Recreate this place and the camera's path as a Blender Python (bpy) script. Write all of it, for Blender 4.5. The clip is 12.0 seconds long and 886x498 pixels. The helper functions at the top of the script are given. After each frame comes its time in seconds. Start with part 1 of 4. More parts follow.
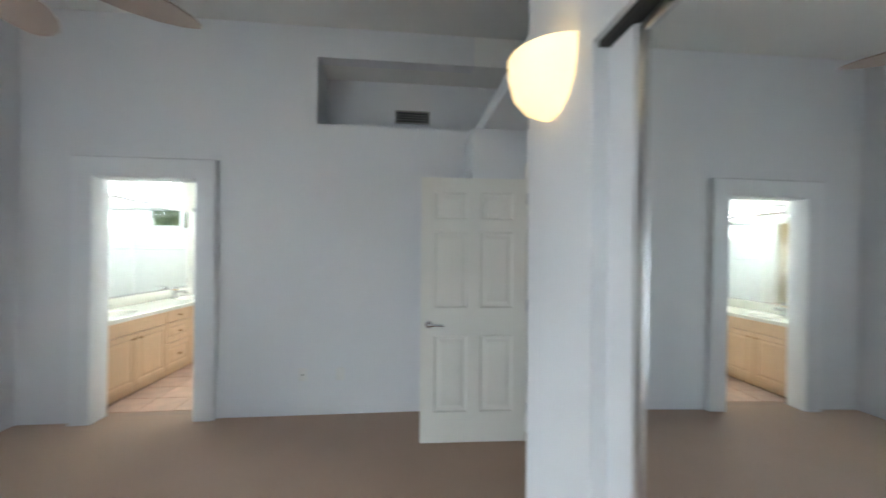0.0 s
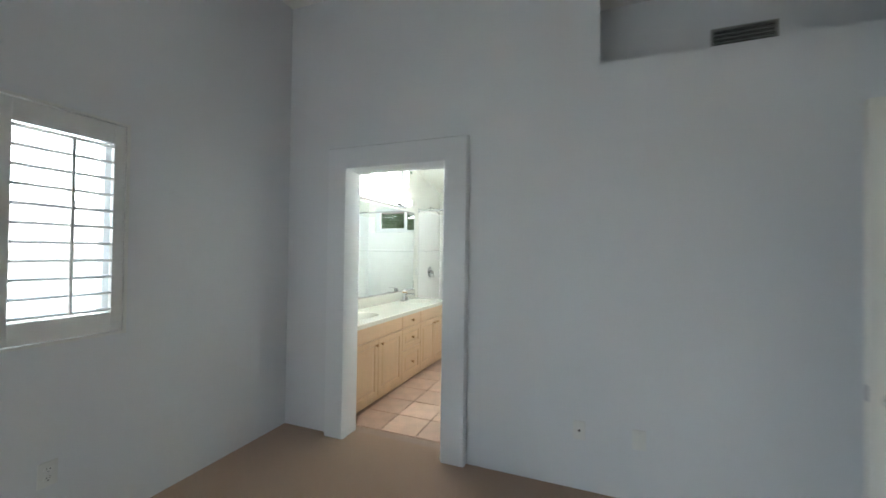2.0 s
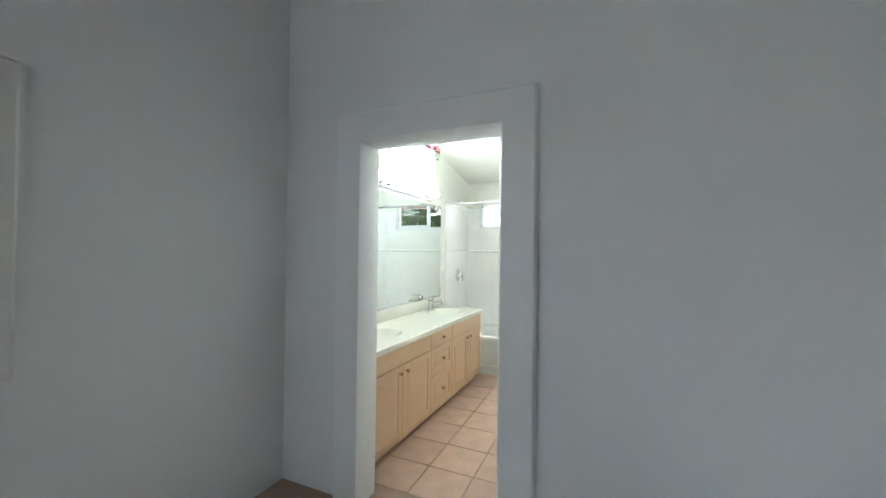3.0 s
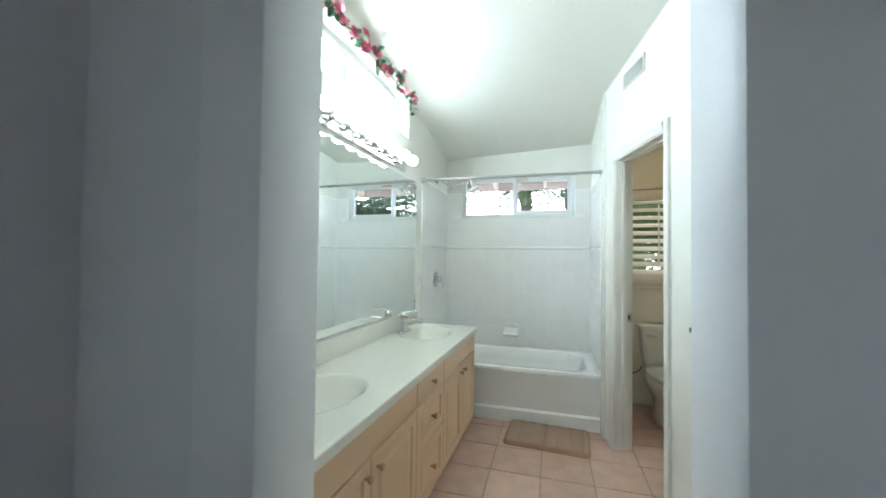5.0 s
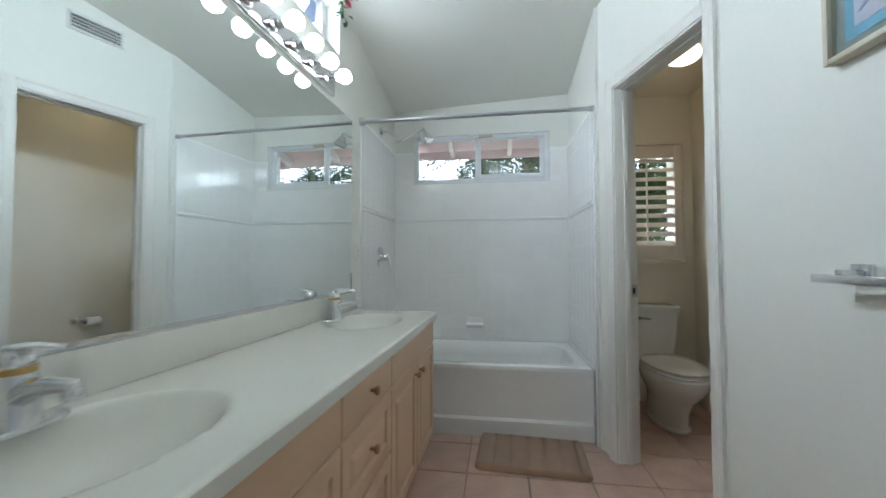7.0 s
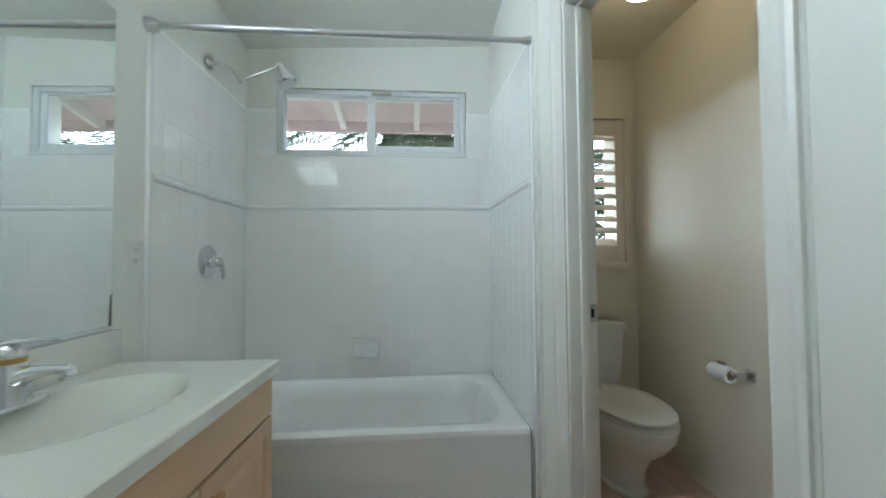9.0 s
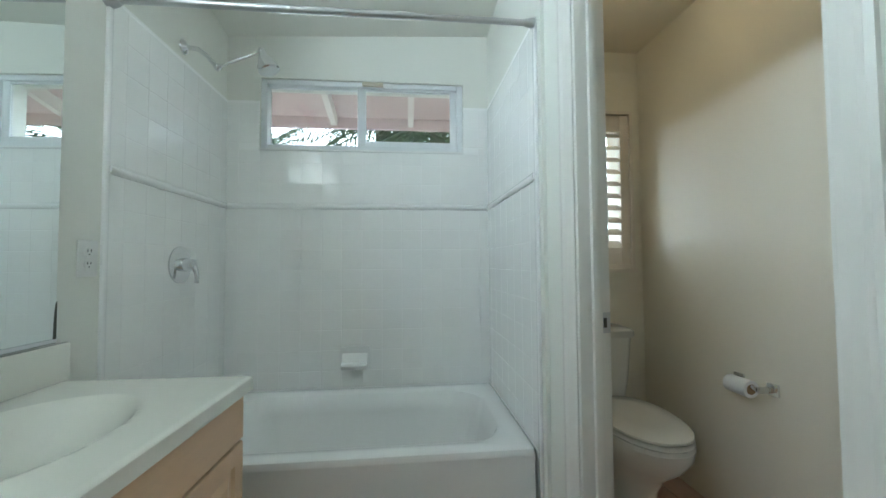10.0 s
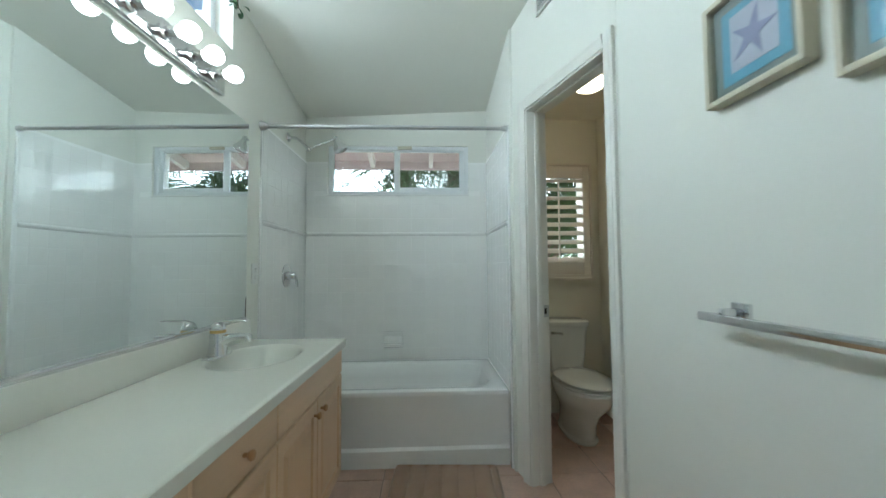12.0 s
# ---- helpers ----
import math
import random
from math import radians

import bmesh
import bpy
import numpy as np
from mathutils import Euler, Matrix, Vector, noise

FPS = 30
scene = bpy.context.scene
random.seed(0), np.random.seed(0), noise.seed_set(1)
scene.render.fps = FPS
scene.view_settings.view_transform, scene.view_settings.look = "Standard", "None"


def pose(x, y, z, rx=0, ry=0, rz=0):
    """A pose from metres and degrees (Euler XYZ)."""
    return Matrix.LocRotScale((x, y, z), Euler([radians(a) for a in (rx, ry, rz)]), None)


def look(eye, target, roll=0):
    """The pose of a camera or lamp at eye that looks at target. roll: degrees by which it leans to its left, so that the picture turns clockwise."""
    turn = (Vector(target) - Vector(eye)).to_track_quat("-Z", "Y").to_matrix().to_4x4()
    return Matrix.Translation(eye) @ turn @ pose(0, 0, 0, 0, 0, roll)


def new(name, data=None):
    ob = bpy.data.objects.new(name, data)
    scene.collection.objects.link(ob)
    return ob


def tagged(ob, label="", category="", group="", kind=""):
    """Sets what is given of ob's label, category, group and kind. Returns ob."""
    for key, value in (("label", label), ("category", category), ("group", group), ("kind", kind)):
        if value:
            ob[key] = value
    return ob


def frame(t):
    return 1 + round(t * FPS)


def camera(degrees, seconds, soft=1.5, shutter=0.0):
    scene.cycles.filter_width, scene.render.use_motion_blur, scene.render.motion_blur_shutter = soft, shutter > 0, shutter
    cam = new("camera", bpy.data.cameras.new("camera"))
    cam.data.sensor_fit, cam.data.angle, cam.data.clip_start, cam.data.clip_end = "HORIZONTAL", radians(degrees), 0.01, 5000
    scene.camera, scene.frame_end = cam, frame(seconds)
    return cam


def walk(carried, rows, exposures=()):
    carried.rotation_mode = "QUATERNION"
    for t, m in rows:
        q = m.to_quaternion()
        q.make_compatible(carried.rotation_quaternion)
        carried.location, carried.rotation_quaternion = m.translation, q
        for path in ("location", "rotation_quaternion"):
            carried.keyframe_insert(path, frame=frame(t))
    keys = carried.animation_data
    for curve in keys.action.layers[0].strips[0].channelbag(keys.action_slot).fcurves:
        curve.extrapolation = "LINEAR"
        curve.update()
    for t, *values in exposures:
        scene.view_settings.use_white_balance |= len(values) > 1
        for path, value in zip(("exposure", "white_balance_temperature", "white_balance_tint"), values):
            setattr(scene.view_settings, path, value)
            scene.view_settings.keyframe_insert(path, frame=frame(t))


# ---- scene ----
cam = camera(100.0, 12.0, shutter=0.5)
PATH = [
    (0, (0.431, -0.278, 1.471), (0.635, 1.712, 1.485), 0.5),
    (0.5, (0.245, -0.131, 1.437), (0.028, 1.857, 1.472), 0.7),
    (1, (0.052, 0.101, 1.413), (-0.409, 2.047, 1.447), 0.6),
    (1.5, (-0.157, 0.41, 1.429), (-0.801, 2.304, 1.457), 0.6),
    (2, (-0.435, 0.702, 1.432), (-1.153, 2.568, 1.459), 0.8),
    (2.5, (-0.692, 1.024, 1.428), (-1.447, 2.876, 1.459), 0.4),
    (3, (-0.9, 1.366, 1.452), (-1.696, 3.2, 1.472), 0.7),
    (3.2, (-1.008, 1.441, 1.46), (-1.772, 3.29, 1.48), 0.4),
    (4.8, (-1.576, 2.411, 1.389), (-2.221, 4.303, 1.431), 0.7),
    (5, (-1.62, 2.495, 1.369), (-2.17, 4.417, 1.415), 0.7),
    (5.2, (-1.648, 2.57, 1.361), (-2.136, 4.509, 1.402), 0.2),
    (5.5, (-1.701, 2.726, 1.326), (-2.101, 4.685, 1.371), 0.1),
    (6, (-1.737, 2.936, 1.238), (-2.1, 4.902, 1.29), 0.1),
    (6.5, (-1.782, 3.08, 1.125), (-2.136, 5.048, 1.184), -0.1),
    (6.8, (-1.812, 3.174, 1.112), (-2.145, 5.145, 1.17), -0.1),
    (7, (-1.822, 3.258, 1.122), (-2.105, 5.237, 1.184), -0.1),
    (7.5, (-1.828, 3.443, 1.132), (-1.96, 5.437, 1.194), -0.1),
    (7.7, (-1.814, 3.519, 1.158), (-1.911, 5.517, 1.201), 0.3),
    (9.3, (-1.713, 4.248, 1.147), (-1.524, 6.238, 1.211), -0.5),
    (9.5, (-1.714, 4.282, 1.146), (-1.521, 6.272, 1.213), -0.4),
    (10, (-1.71, 4.298, 1.152), (-1.516, 6.287, 1.225), -0.4),
    (10.5, (-1.711, 4.189, 1.183), (-1.515, 6.177, 1.263), -0.4),
    (10.6, (-1.721, 4.134, 1.185), (-1.512, 6.122, 1.267), -0.5),
    (11, (-1.689, 3.927, 1.19), (-1.517, 5.917, 1.274), -0.5),
    (11.5, (-1.713, 3.679, 1.218), (-1.618, 5.675, 1.302), -0.4),
    (11.8, (-1.741, 3.486, 1.209), (-1.645, 5.481, 1.299), -0.1),
    (12, (-1.735, 3.388, 1.204), (-1.642, 5.384, 1.3), -0.4),
]
walk(cam, [(t, look(eye, target, roll)) for t, eye, target, roll in PATH],
     [(0, 1.45, 5900, 4), (1, 1.2, 5950, 4), (2.5, 1.05, 5900, 1), (3.2, 1.0, 5850, 1), (4.8, 0.55, 5600, -2), (5.5, 0.2, 5550, -2), (6.5, -0.2, 5500, 6), (7.7, -0.2, 5450, 5), (9.5, -0.13, 5400, -2), (10.5, -0.12, 5400, -3), (12, -0.27, 5450, -4)])

# ---- light ----
world = bpy.data.worlds.new("world")
scene.world = world
world.use_nodes = True
wn = world.node_tree.nodes
sky = wn.new("ShaderNodeTexSky")
sky.sky_type = "NISHITA"
sky.sun_disc = False
sky.sun_elevation, sky.sun_rotation = radians(54), radians(31)
world.node_tree.links.new(sky.outputs[0], wn["Background"].inputs[0])
wn["Background"].inputs[1].default_value = 0.15
sun = new("sun", bpy.data.lights.new("sun", "SUN"))
sun.data.energy, sun.data.angle, sun.data.color = 3.0, radians(0.5), (1, 0.96, 0.9)
sun.matrix_world = look((0, 0, 0), (-0.3, -0.5, -0.81))


def area_lamp(name, eye, target, sx, sy, power, color):
    lamp = new(name, bpy.data.lights.new(name, "AREA"))
    lamp.data.shape, lamp.data.size, lamp.data.size_y = "RECTANGLE", sx, sy
    lamp.data.energy, lamp.data.color = power, color
    lamp.matrix_world = look(eye, target)
    return lamp


# bedroom fill, set at an unseen opening added to the window wall
area_lamp("daylight_bedroom_added_opening", (-2.9, -1.2, 1.1), (0, -1.2, 1.1), 2.0, 2.0, 4.4, (0.66, 0.81, 1.0))
# added warm fill for the dark hall, no window or fitting behind it
area_lamp("fill_hall", (2.05, 1.33, 1.5), (2.05, 2.5, 1.2), 0.7, 1.2, 1.4, (1.0, 0.9, 0.8))
area_lamp("daylight_high_window", (-2.95, 4.5, 2.47), (-1.6, 4.5, 1.6), 1.4, 0.3, 34, (0.93, 0.96, 1.0))


# ---- materials ----
def material(name, color, rough=0.5, metal=0.0, grain=0.03, scale=6.0, fine=180.0, bump=0.05, **extra):
    """Plain surface: base colour with mottling at two scales, and fine relief."""
    m = bpy.data.materials.new(name)
    m.use_nodes = True
    nt, nodes = m.node_tree, m.node_tree.nodes
    b = nodes["Principled BSDF"]
    b.inputs["Roughness"].default_value, b.inputs["Metallic"].default_value = rough, metal
    for key, value in extra.items():
        b.inputs[key.replace("_", " ")].default_value = value
    co = nodes.new("ShaderNodeTexCoord")
    n1, n2 = nodes.new("ShaderNodeTexNoise"), nodes.new("ShaderNodeTexNoise")
    n1.inputs["Scale"].default_value, n1.inputs["Detail"].default_value = scale, 4
    n2.inputs["Scale"].default_value, n2.inputs["Detail"].default_value = fine, 3
    for n in (n1, n2):
        nt.links.new(co.outputs["Object"], n.inputs["Vector"])
    mix = nodes.new("ShaderNodeMix")
    mix.data_type = "RGBA"
    mix.inputs["A"].default_value = (*[max(0, c * (1 - 2 * grain)) for c in color], 1)
    mix.inputs["B"].default_value = (*[min(1, c * (1 + 2 * grain)) for c in color], 1)
    add = nodes.new("ShaderNodeMath")
    add.operation = "MULTIPLY_ADD"
    add.inputs[1].default_value = 0.7
    half = nodes.new("ShaderNodeMath")
    half.operation = "MULTIPLY"
    half.inputs[1].default_value = 0.3
    nt.links.new(n2.outputs[0], half.inputs[0])
    nt.links.new(n1.outputs[0], add.inputs[0])
    nt.links.new(half.outputs[0], add.inputs[2])
    nt.links.new(add.outputs[0], mix.inputs["Factor"])
    nt.links.new(mix.outputs["Result"], b.inputs["Base Color"])
    if bump:
        bp = nodes.new("ShaderNodeBump")
        bp.inputs["Strength"].default_value, bp.inputs["Distance"].default_value = bump, 0.004
        nt.links.new(n2.outputs[0], bp.inputs["Height"])
        nt.links.new(bp.outputs[0], b.inputs["Normal"])
    return m


def glowing(name, color, strength):
    m = bpy.data.materials.new(name)
    m.use_nodes = True
    b = m.node_tree.nodes["Principled BSDF"]
    b.inputs["Base Color"].default_value = (0.9, 0.88, 0.84, 1)
    b.inputs["Emission Color"].default_value = (*color, 1)
    b.inputs["Emission Strength"].default_value = strength
    return m


def vary_by_object(m, amount):
    """Gives each object of its own a slightly lighter or darker tone."""
    nt, nodes = m.node_tree, m.node_tree.nodes
    b = nodes["Principled BSDF"]
    src = b.inputs["Base Color"].links[0].from_socket
    info, rng, hsv = nodes.new("ShaderNodeObjectInfo"), nodes.new("ShaderNodeMapRange"), nodes.new("ShaderNodeHueSaturation")
    rng.inputs["To Min"].default_value, rng.inputs["To Max"].default_value = 1 - amount, 1 + amount
    nt.links.new(info.outputs["Random"], rng.inputs["Value"])
    nt.links.new(rng.outputs[0], hsv.inputs["Value"])
    nt.links.new(src, hsv.inputs["Color"])
    nt.links.new(hsv.outputs[0], b.inputs["Base Color"])
    return m


def maple(name, color, along):
    """Pale wood with grain along one axis (0, 1, 2)."""
    m = material(name, color, 0.38, grain=0.05, scale=3, fine=60, bump=0.02)
    nt, nodes = m.node_tree, m.node_tree.nodes
    co = [n for n in nodes if n.type == "TEX_COORD"][0]
    mp = nodes.new("ShaderNodeMapping")
    s = [9.0, 9.0, 9.0]
    s[along] = 0.8
    mp.inputs["Scale"].default_value = s
    nt.links.new(co.outputs["Object"], mp.inputs["Vector"])
    for n in nodes:
        if n.type == "TEX_NOISE":
            nt.links.new(mp.outputs[0], n.inputs["Vector"])
            n.inputs["Distortion"].default_value = 0.6
            n.inputs["Scale"].default_value = 2.5 if n.inputs["Scale"].default_value < 10 else 14
    return m


def carpet_material():
    m = material("carpet", (0.39, 0.255, 0.17), 0.95, grain=0.1, scale=1.6, fine=420, bump=0.6, Sheen_Weight=0.3)
    return m


PAINT = material("bedroom_paint", (0.76, 0.765, 0.78), 0.62, grain=0.008, scale=2, fine=90, bump=0.06)
TRIMPAINT = material("trim_paint", (0.8, 0.805, 0.82), 0.45, grain=0.006, scale=3, fine=60, bump=0.05)
CREAM = material("bathroom_paint", (0.80, 0.795, 0.725), 0.5, grain=0.008, scale=2, fine=70, bump=0.05)
CREAM2 = material("toilet_room_paint", (0.80, 0.745, 0.62), 0.5, grain=0.01, scale=2, fine=70, bump=0.05)
CEIL = material("ceiling_paint", (0.84, 0.835, 0.805), 0.7, grain=0.008, scale=2, fine=110, bump=0.1)
GLOSSWHITE = material("gloss_door_paint", (0.79, 0.77, 0.71), 0.3, grain=0.006, scale=4, fine=90, bump=0.02)
DOORWHITE = material("bedroom_door_paint", (0.80, 0.785, 0.73), 0.4, grain=0.01, scale=4, fine=120, bump=0.03)
SHUTTER = material("shutter_paint", (0.78, 0.77, 0.74), 0.4, grain=0.008, scale=5, fine=90, bump=0.02)
SHUTTER2 = material("toilet_shutter_paint", (0.78, 0.70, 0.60), 0.4, grain=0.008, scale=5, fine=90, bump=0.02)
VINYL = material("white_vinyl", (0.82, 0.83, 0.83), 0.35, grain=0.004, bump=0.0)
CARPET = carpet_material()
TILE = vary_by_object(material("wall_tile", (0.93, 0.925, 0.895), 0.12, grain=0.006, scale=14, fine=60, bump=0.012), 0.012)
GROUT = material("white_grout", (0.93, 0.925, 0.90), 0.85, grain=0.03, fine=300, bump=0.1)
FTILE = vary_by_object(material("floor_tile", (0.63, 0.43, 0.335), 0.32, grain=0.2, scale=7, fine=70, bump=0.05), 0.08)
FGROUT = material("floor_grout", (0.42, 0.31, 0.25), 0.9, grain=0.08, fine=300, bump=0.2)
ENAMEL = material("tub_enamel", (0.91, 0.905, 0.88), 0.1, grain=0.004, bump=0.0)
CERAMIC = material("ceramic", (0.80, 0.775, 0.71), 0.1, grain=0.004, bump=0.0)
COUNTER = material("cultured_marble", (0.80, 0.785, 0.71), 0.2, grain=0.012, scale=5, fine=40, bump=0.0)
MAPLE = maple("maple", (0.67, 0.46, 0.285), 2)
MAPLEH = maple("maple_across", (0.67, 0.46, 0.285), 1)
KNOBWOOD = maple("knob_wood", (0.50, 0.27, 0.12), 0)
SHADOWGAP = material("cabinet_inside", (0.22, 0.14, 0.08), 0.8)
CHROME = material("chrome", (0.75, 0.75, 0.76), 0.12, 1.0, grain=0.01, bump=0.0)
STEEL = material("brushed_steel", (0.56, 0.56, 0.56), 0.3, 1.0, grain=0.02, fine=200, bump=0.02)
BRASS = material("aged_brass", (0.55, 0.38, 0.14), 0.35, 1.0, grain=0.05)
DARKMETAL = material("dark_metal", (0.05, 0.045, 0.04), 0.5, 0.5, grain=0.05)
DUCTSHADE = material("duct_shade", (0.03, 0.03, 0.03), 0.9)
GRILLE = material("grille_paint", (0.32, 0.31, 0.29), 0.5, grain=0.03)
GRILLEWHITE = material("white_grille_paint", (0.75, 0.74, 0.69), 0.45, grain=0.01)
MIRROR = material("mirror_silver", (0.86, 0.90, 0.88), 0.0, 1.0, grain=0.0, bump=0.0)
MIRROR2 = material("closet_mirror_silver", (0.85, 0.87, 0.87), 0.0, 1.0, grain=0.0, bump=0.0)
MIRROREDGE = material("tarnished_mirror_edge", (0.10, 0.10, 0.08), 0.5, 0.6)
BULB = glowing("lit_globe", (1.0, 0.965, 0.89), 14)
SCONCE = glowing("lit_alabaster", (1.0, 0.66, 0.25), 0.5)
WCLAMP = glowing("lit_opal_glass", (1.0, 0.78, 0.5), 8)
PLATE = material("plastic_plate", (0.78, 0.77, 0.74), 0.35, grain=0.005, bump=0.0)
HOLESHADE = material("hole_shade", (0.03, 0.03, 0.03), 0.6)
MATPILE = material("bath_mat_pile", (0.40, 0.25, 0.155), 0.95, grain=0.12, scale=9, fine=500, bump=0.8, Sheen_Weight=0.4)
FANWOOD = material("fan_blade", (0.40, 0.32, 0.275), 0.6, grain=0.03)
PAPER = material("toilet_paper", (0.82, 0.81, 0.79), 0.9, grain=0.02, fine=250, bump=0.1)
CARDBOARD = material("cardboard_tube", (0.32, 0.22, 0.13), 0.9)
FRAMEWOOD = material("whitewashed_frame", (0.60, 0.55, 0.42), 0.55, grain=0.05, scale=12, fine=90, bump=0.06)
MATBOARD = material("grey_green_mat", (0.32, 0.37, 0.33), 0.7, grain=0.02)
PICBLUE = material("picture_blue", (0.22, 0.50, 0.66), 0.7, grain=0.14, scale=9, fine=40)
PICPALE = material("picture_pale", (0.62, 0.64, 0.72), 0.7, grain=0.06, scale=14, fine=60)
PICSHAPE = material("picture_shape", (0.36, 0.37, 0.55), 0.7, grain=0.12, scale=30, fine=90)
ROSE = material("silk_rose", (0.60, 0.13, 0.20), 0.7, grain=0.15, scale=40, fine=120)
ROSE2 = material("silk_rose_pale", (0.75, 0.35, 0.42), 0.7, grain=0.15, scale=40, fine=120)
LEAF = material("silk_leaf", (0.05, 0.115, 0.05), 0.6, grain=0.2, scale=30, fine=120)
STEM = material("vine_stem", (0.10, 0.07, 0.035), 0.8, grain=0.1)
STUCCO = material("stucco", (0.45, 0.36, 0.31), 0.9, grain=0.05, scale=3, fine=120, bump=0.4)
EAVE = material("eave_boards", (0.60, 0.47, 0.45), 0.8, grain=0.05, scale=4, fine=60)
RAFTER = material("rafter_paint", (0.78, 0.72, 0.68), 0.7, grain=0.04)
ROOFTILE = material("roof_tile", (0.62, 0.50, 0.46), 0.85, grain=0.1, scale=4, fine=40, bump=0.3)
GROUND = material("lawn_and_path", (0.36, 0.34, 0.28), 0.95, grain=0.15, scale=0.6, fine=30, bump=0.3)
FROND = material("palm_frond", (0.11, 0.16, 0.055), 0.5, grain=0.2, scale=3, fine=30)
TRUNK = material("palm_trunk", (0.22, 0.17, 0.12), 0.9, grain=0.15, scale=8, fine=40, bump=0.5)
HOUSEWHITE = material("white_house_paint", (0.72, 0.70, 0.68), 0.8, grain=0.02, bump=0.1)


def glass_material():
    m = bpy.data.materials.new("window_glass")
    m.use_nodes = True
    b = m.node_tree.nodes["Principled BSDF"]
    b.inputs["Roughness"].default_value, b.inputs["IOR"].default_value = 0.0, 1.45
    b.inputs["Transmission Weight"].default_value = 1.0
    return m


GLASS = glass_material()
# emissive stand-ins for white sky; the stronger one also fills the bathroom
BRIGHTSKY = glowing("backdrop_glow", (0.88, 0.94, 1.0), 1.5)
BRIGHTSKY2 = glowing("backdrop_glow_strong", (0.93, 0.96, 1.0), 20.0)


# ---- mesh helpers ----
def add_box(bm, x0, x1, y0, y1, z0, z1, m=None):
    vs = bmesh.ops.create_cube(bm, size=1)["verts"]
    for v in vs:
        v.co = Vector(((x0 + x1) / 2 + v.co.x * (x1 - x0), (y0 + y1) / 2 + v.co.y * (y1 - y0), (z0 + z1) / 2 + v.co.z * (z1 - z0)))
        if m is not None:
            v.co = m @ v.co
    return vs


def add_rod(bm, a, b, r, r2=None, seg=14):
    a, b = Vector(a), Vector(b)
    m = Matrix.Translation((a + b) / 2) @ (b - a).to_track_quat("Z", "Y").to_matrix().to_4x4()
    bmesh.ops.create_cone(bm, cap_ends=True, segments=seg, radius1=r, radius2=r if r2 is None else r2, depth=(b - a).length, matrix=m)


def add_ball(bm, c, rx, ry=None, rz=None, u=18, v=12):
    m = Matrix.Translation(c) @ Matrix.Diagonal((rx, ry or rx, rz or rx, 1))
    return bmesh.ops.create_uvsphere(bm, u_segments=u, v_segments=v, radius=1, matrix=m)["verts"]


def lathe(bm, profile, m, seg=24):
    """Turns (radius, height) pairs round the z axis of m."""
    rings = []
    for r, h in profile:
        rings.append([bm.verts.new(m @ Vector((r * math.cos(2 * math.pi * k / seg), r * math.sin(2 * math.pi * k / seg), h))) for k in range(seg)])
    for p, q in zip(rings, rings[1:]):
        for k in range(seg):
            bm.faces.new((p[k], p[(k + 1) % seg], q[(k + 1) % seg], q[k]))
    bm.faces.new(rings[0][::-1])
    bm.faces.new(rings[-1])


def tube(bm, points, r, seg=10):
    """A bent pipe along the points; r is one radius or one for each point."""
    pts = [Vector(p) for p in points]
    rs = r if isinstance(r, (list, tuple)) else [r] * len(pts)
    rings = []
    for i, p in enumerate(pts):
        d = (pts[min(i + 1, len(pts) - 1)] - pts[max(i - 1, 0)]).normalized()
        side = d.cross(Vector((0.13, 0.31, 0.94))).normalized()
        up = side.cross(d)
        rings.append([bm.verts.new(p + rs[i] * (math.cos(2 * math.pi * k / seg) * side + math.sin(2 * math.pi * k / seg) * up)) for k in range(seg)])
    for p, q in zip(rings, rings[1:]):
        for k in range(seg):
            bm.faces.new((p[k], p[(k + 1) % seg], q[(k + 1) % seg], q[k]))
    bm.faces.new(rings[0][::-1])
    bm.faces.new(rings[-1])


def loft(bm, rings, cap_low=True, cap_high=True):
    made = [[bm.verts.new(p) for p in ring] for ring in rings]
    n = len(made[0])
    for p, q in zip(made, made[1:]):
        for k in range(n):
            bm.faces.new((p[k], p[(k + 1) % n], q[(k + 1) % n], q[k]))
    if cap_low:
        bm.faces.new(made[0][::-1])
    if cap_high:
        bm.faces.new(made[-1])
    return made


def bevel(bm, width, seg=2, angle=40):
    edges = [e for e in bm.edges if e.is_manifold and e.calc_face_angle(0) > radians(angle)]
    bmesh.ops.bevel(bm, geom=edges, offset=width, segments=seg, affect="EDGES", profile=0.5, clamp_overlap=True)


def mesh_of(name, bm, mat, smooth=True):
    bmesh.ops.recalc_face_normals(bm, faces=bm.faces)
    me = bpy.data.meshes.new(name)
    bm.to_mesh(me)
    bm.free()
    me.materials.append(mat)
    if smooth:
        for p in me.polygons:
            p.use_smooth = True
        me.set_sharp_from_angle(angle=radians(38))
    return me


def part(name, bm, mat, parent=None, label="", smooth=True):
    ob = new(name, mesh_of(name, bm, mat, smooth))
    if parent:
        ob.parent = parent
    return tagged(ob, label)


def thing(name, at, label, category, group="", m=None):
    ob = new(name)
    ob.matrix_world = m if m is not None else Matrix.Translation(at)
    ob.empty_display_size = 0.1
    return tagged(ob, label, category, group)


def box_part(name, mat, parent, x0, x1, y0, y1, z0, z1, b=0.003, label="", seg=2):
    bm = bmesh.new()
    add_box(bm, x0, x1, y0, y1, z0, z1)
    if b:
        bevel(bm, b, seg)
    return part(name, bm, mat, parent, label)


def structure(name, bm, mat, label, smooth=False):
    return tagged(part(name, bm, mat, None, label, smooth), kind="structure", category=name.split("_")[0])


def wall_boxes(boxes, m=None):
    bm = bmesh.new()
    for b in boxes:
        add_box(bm, *b, m=m)
    return bm


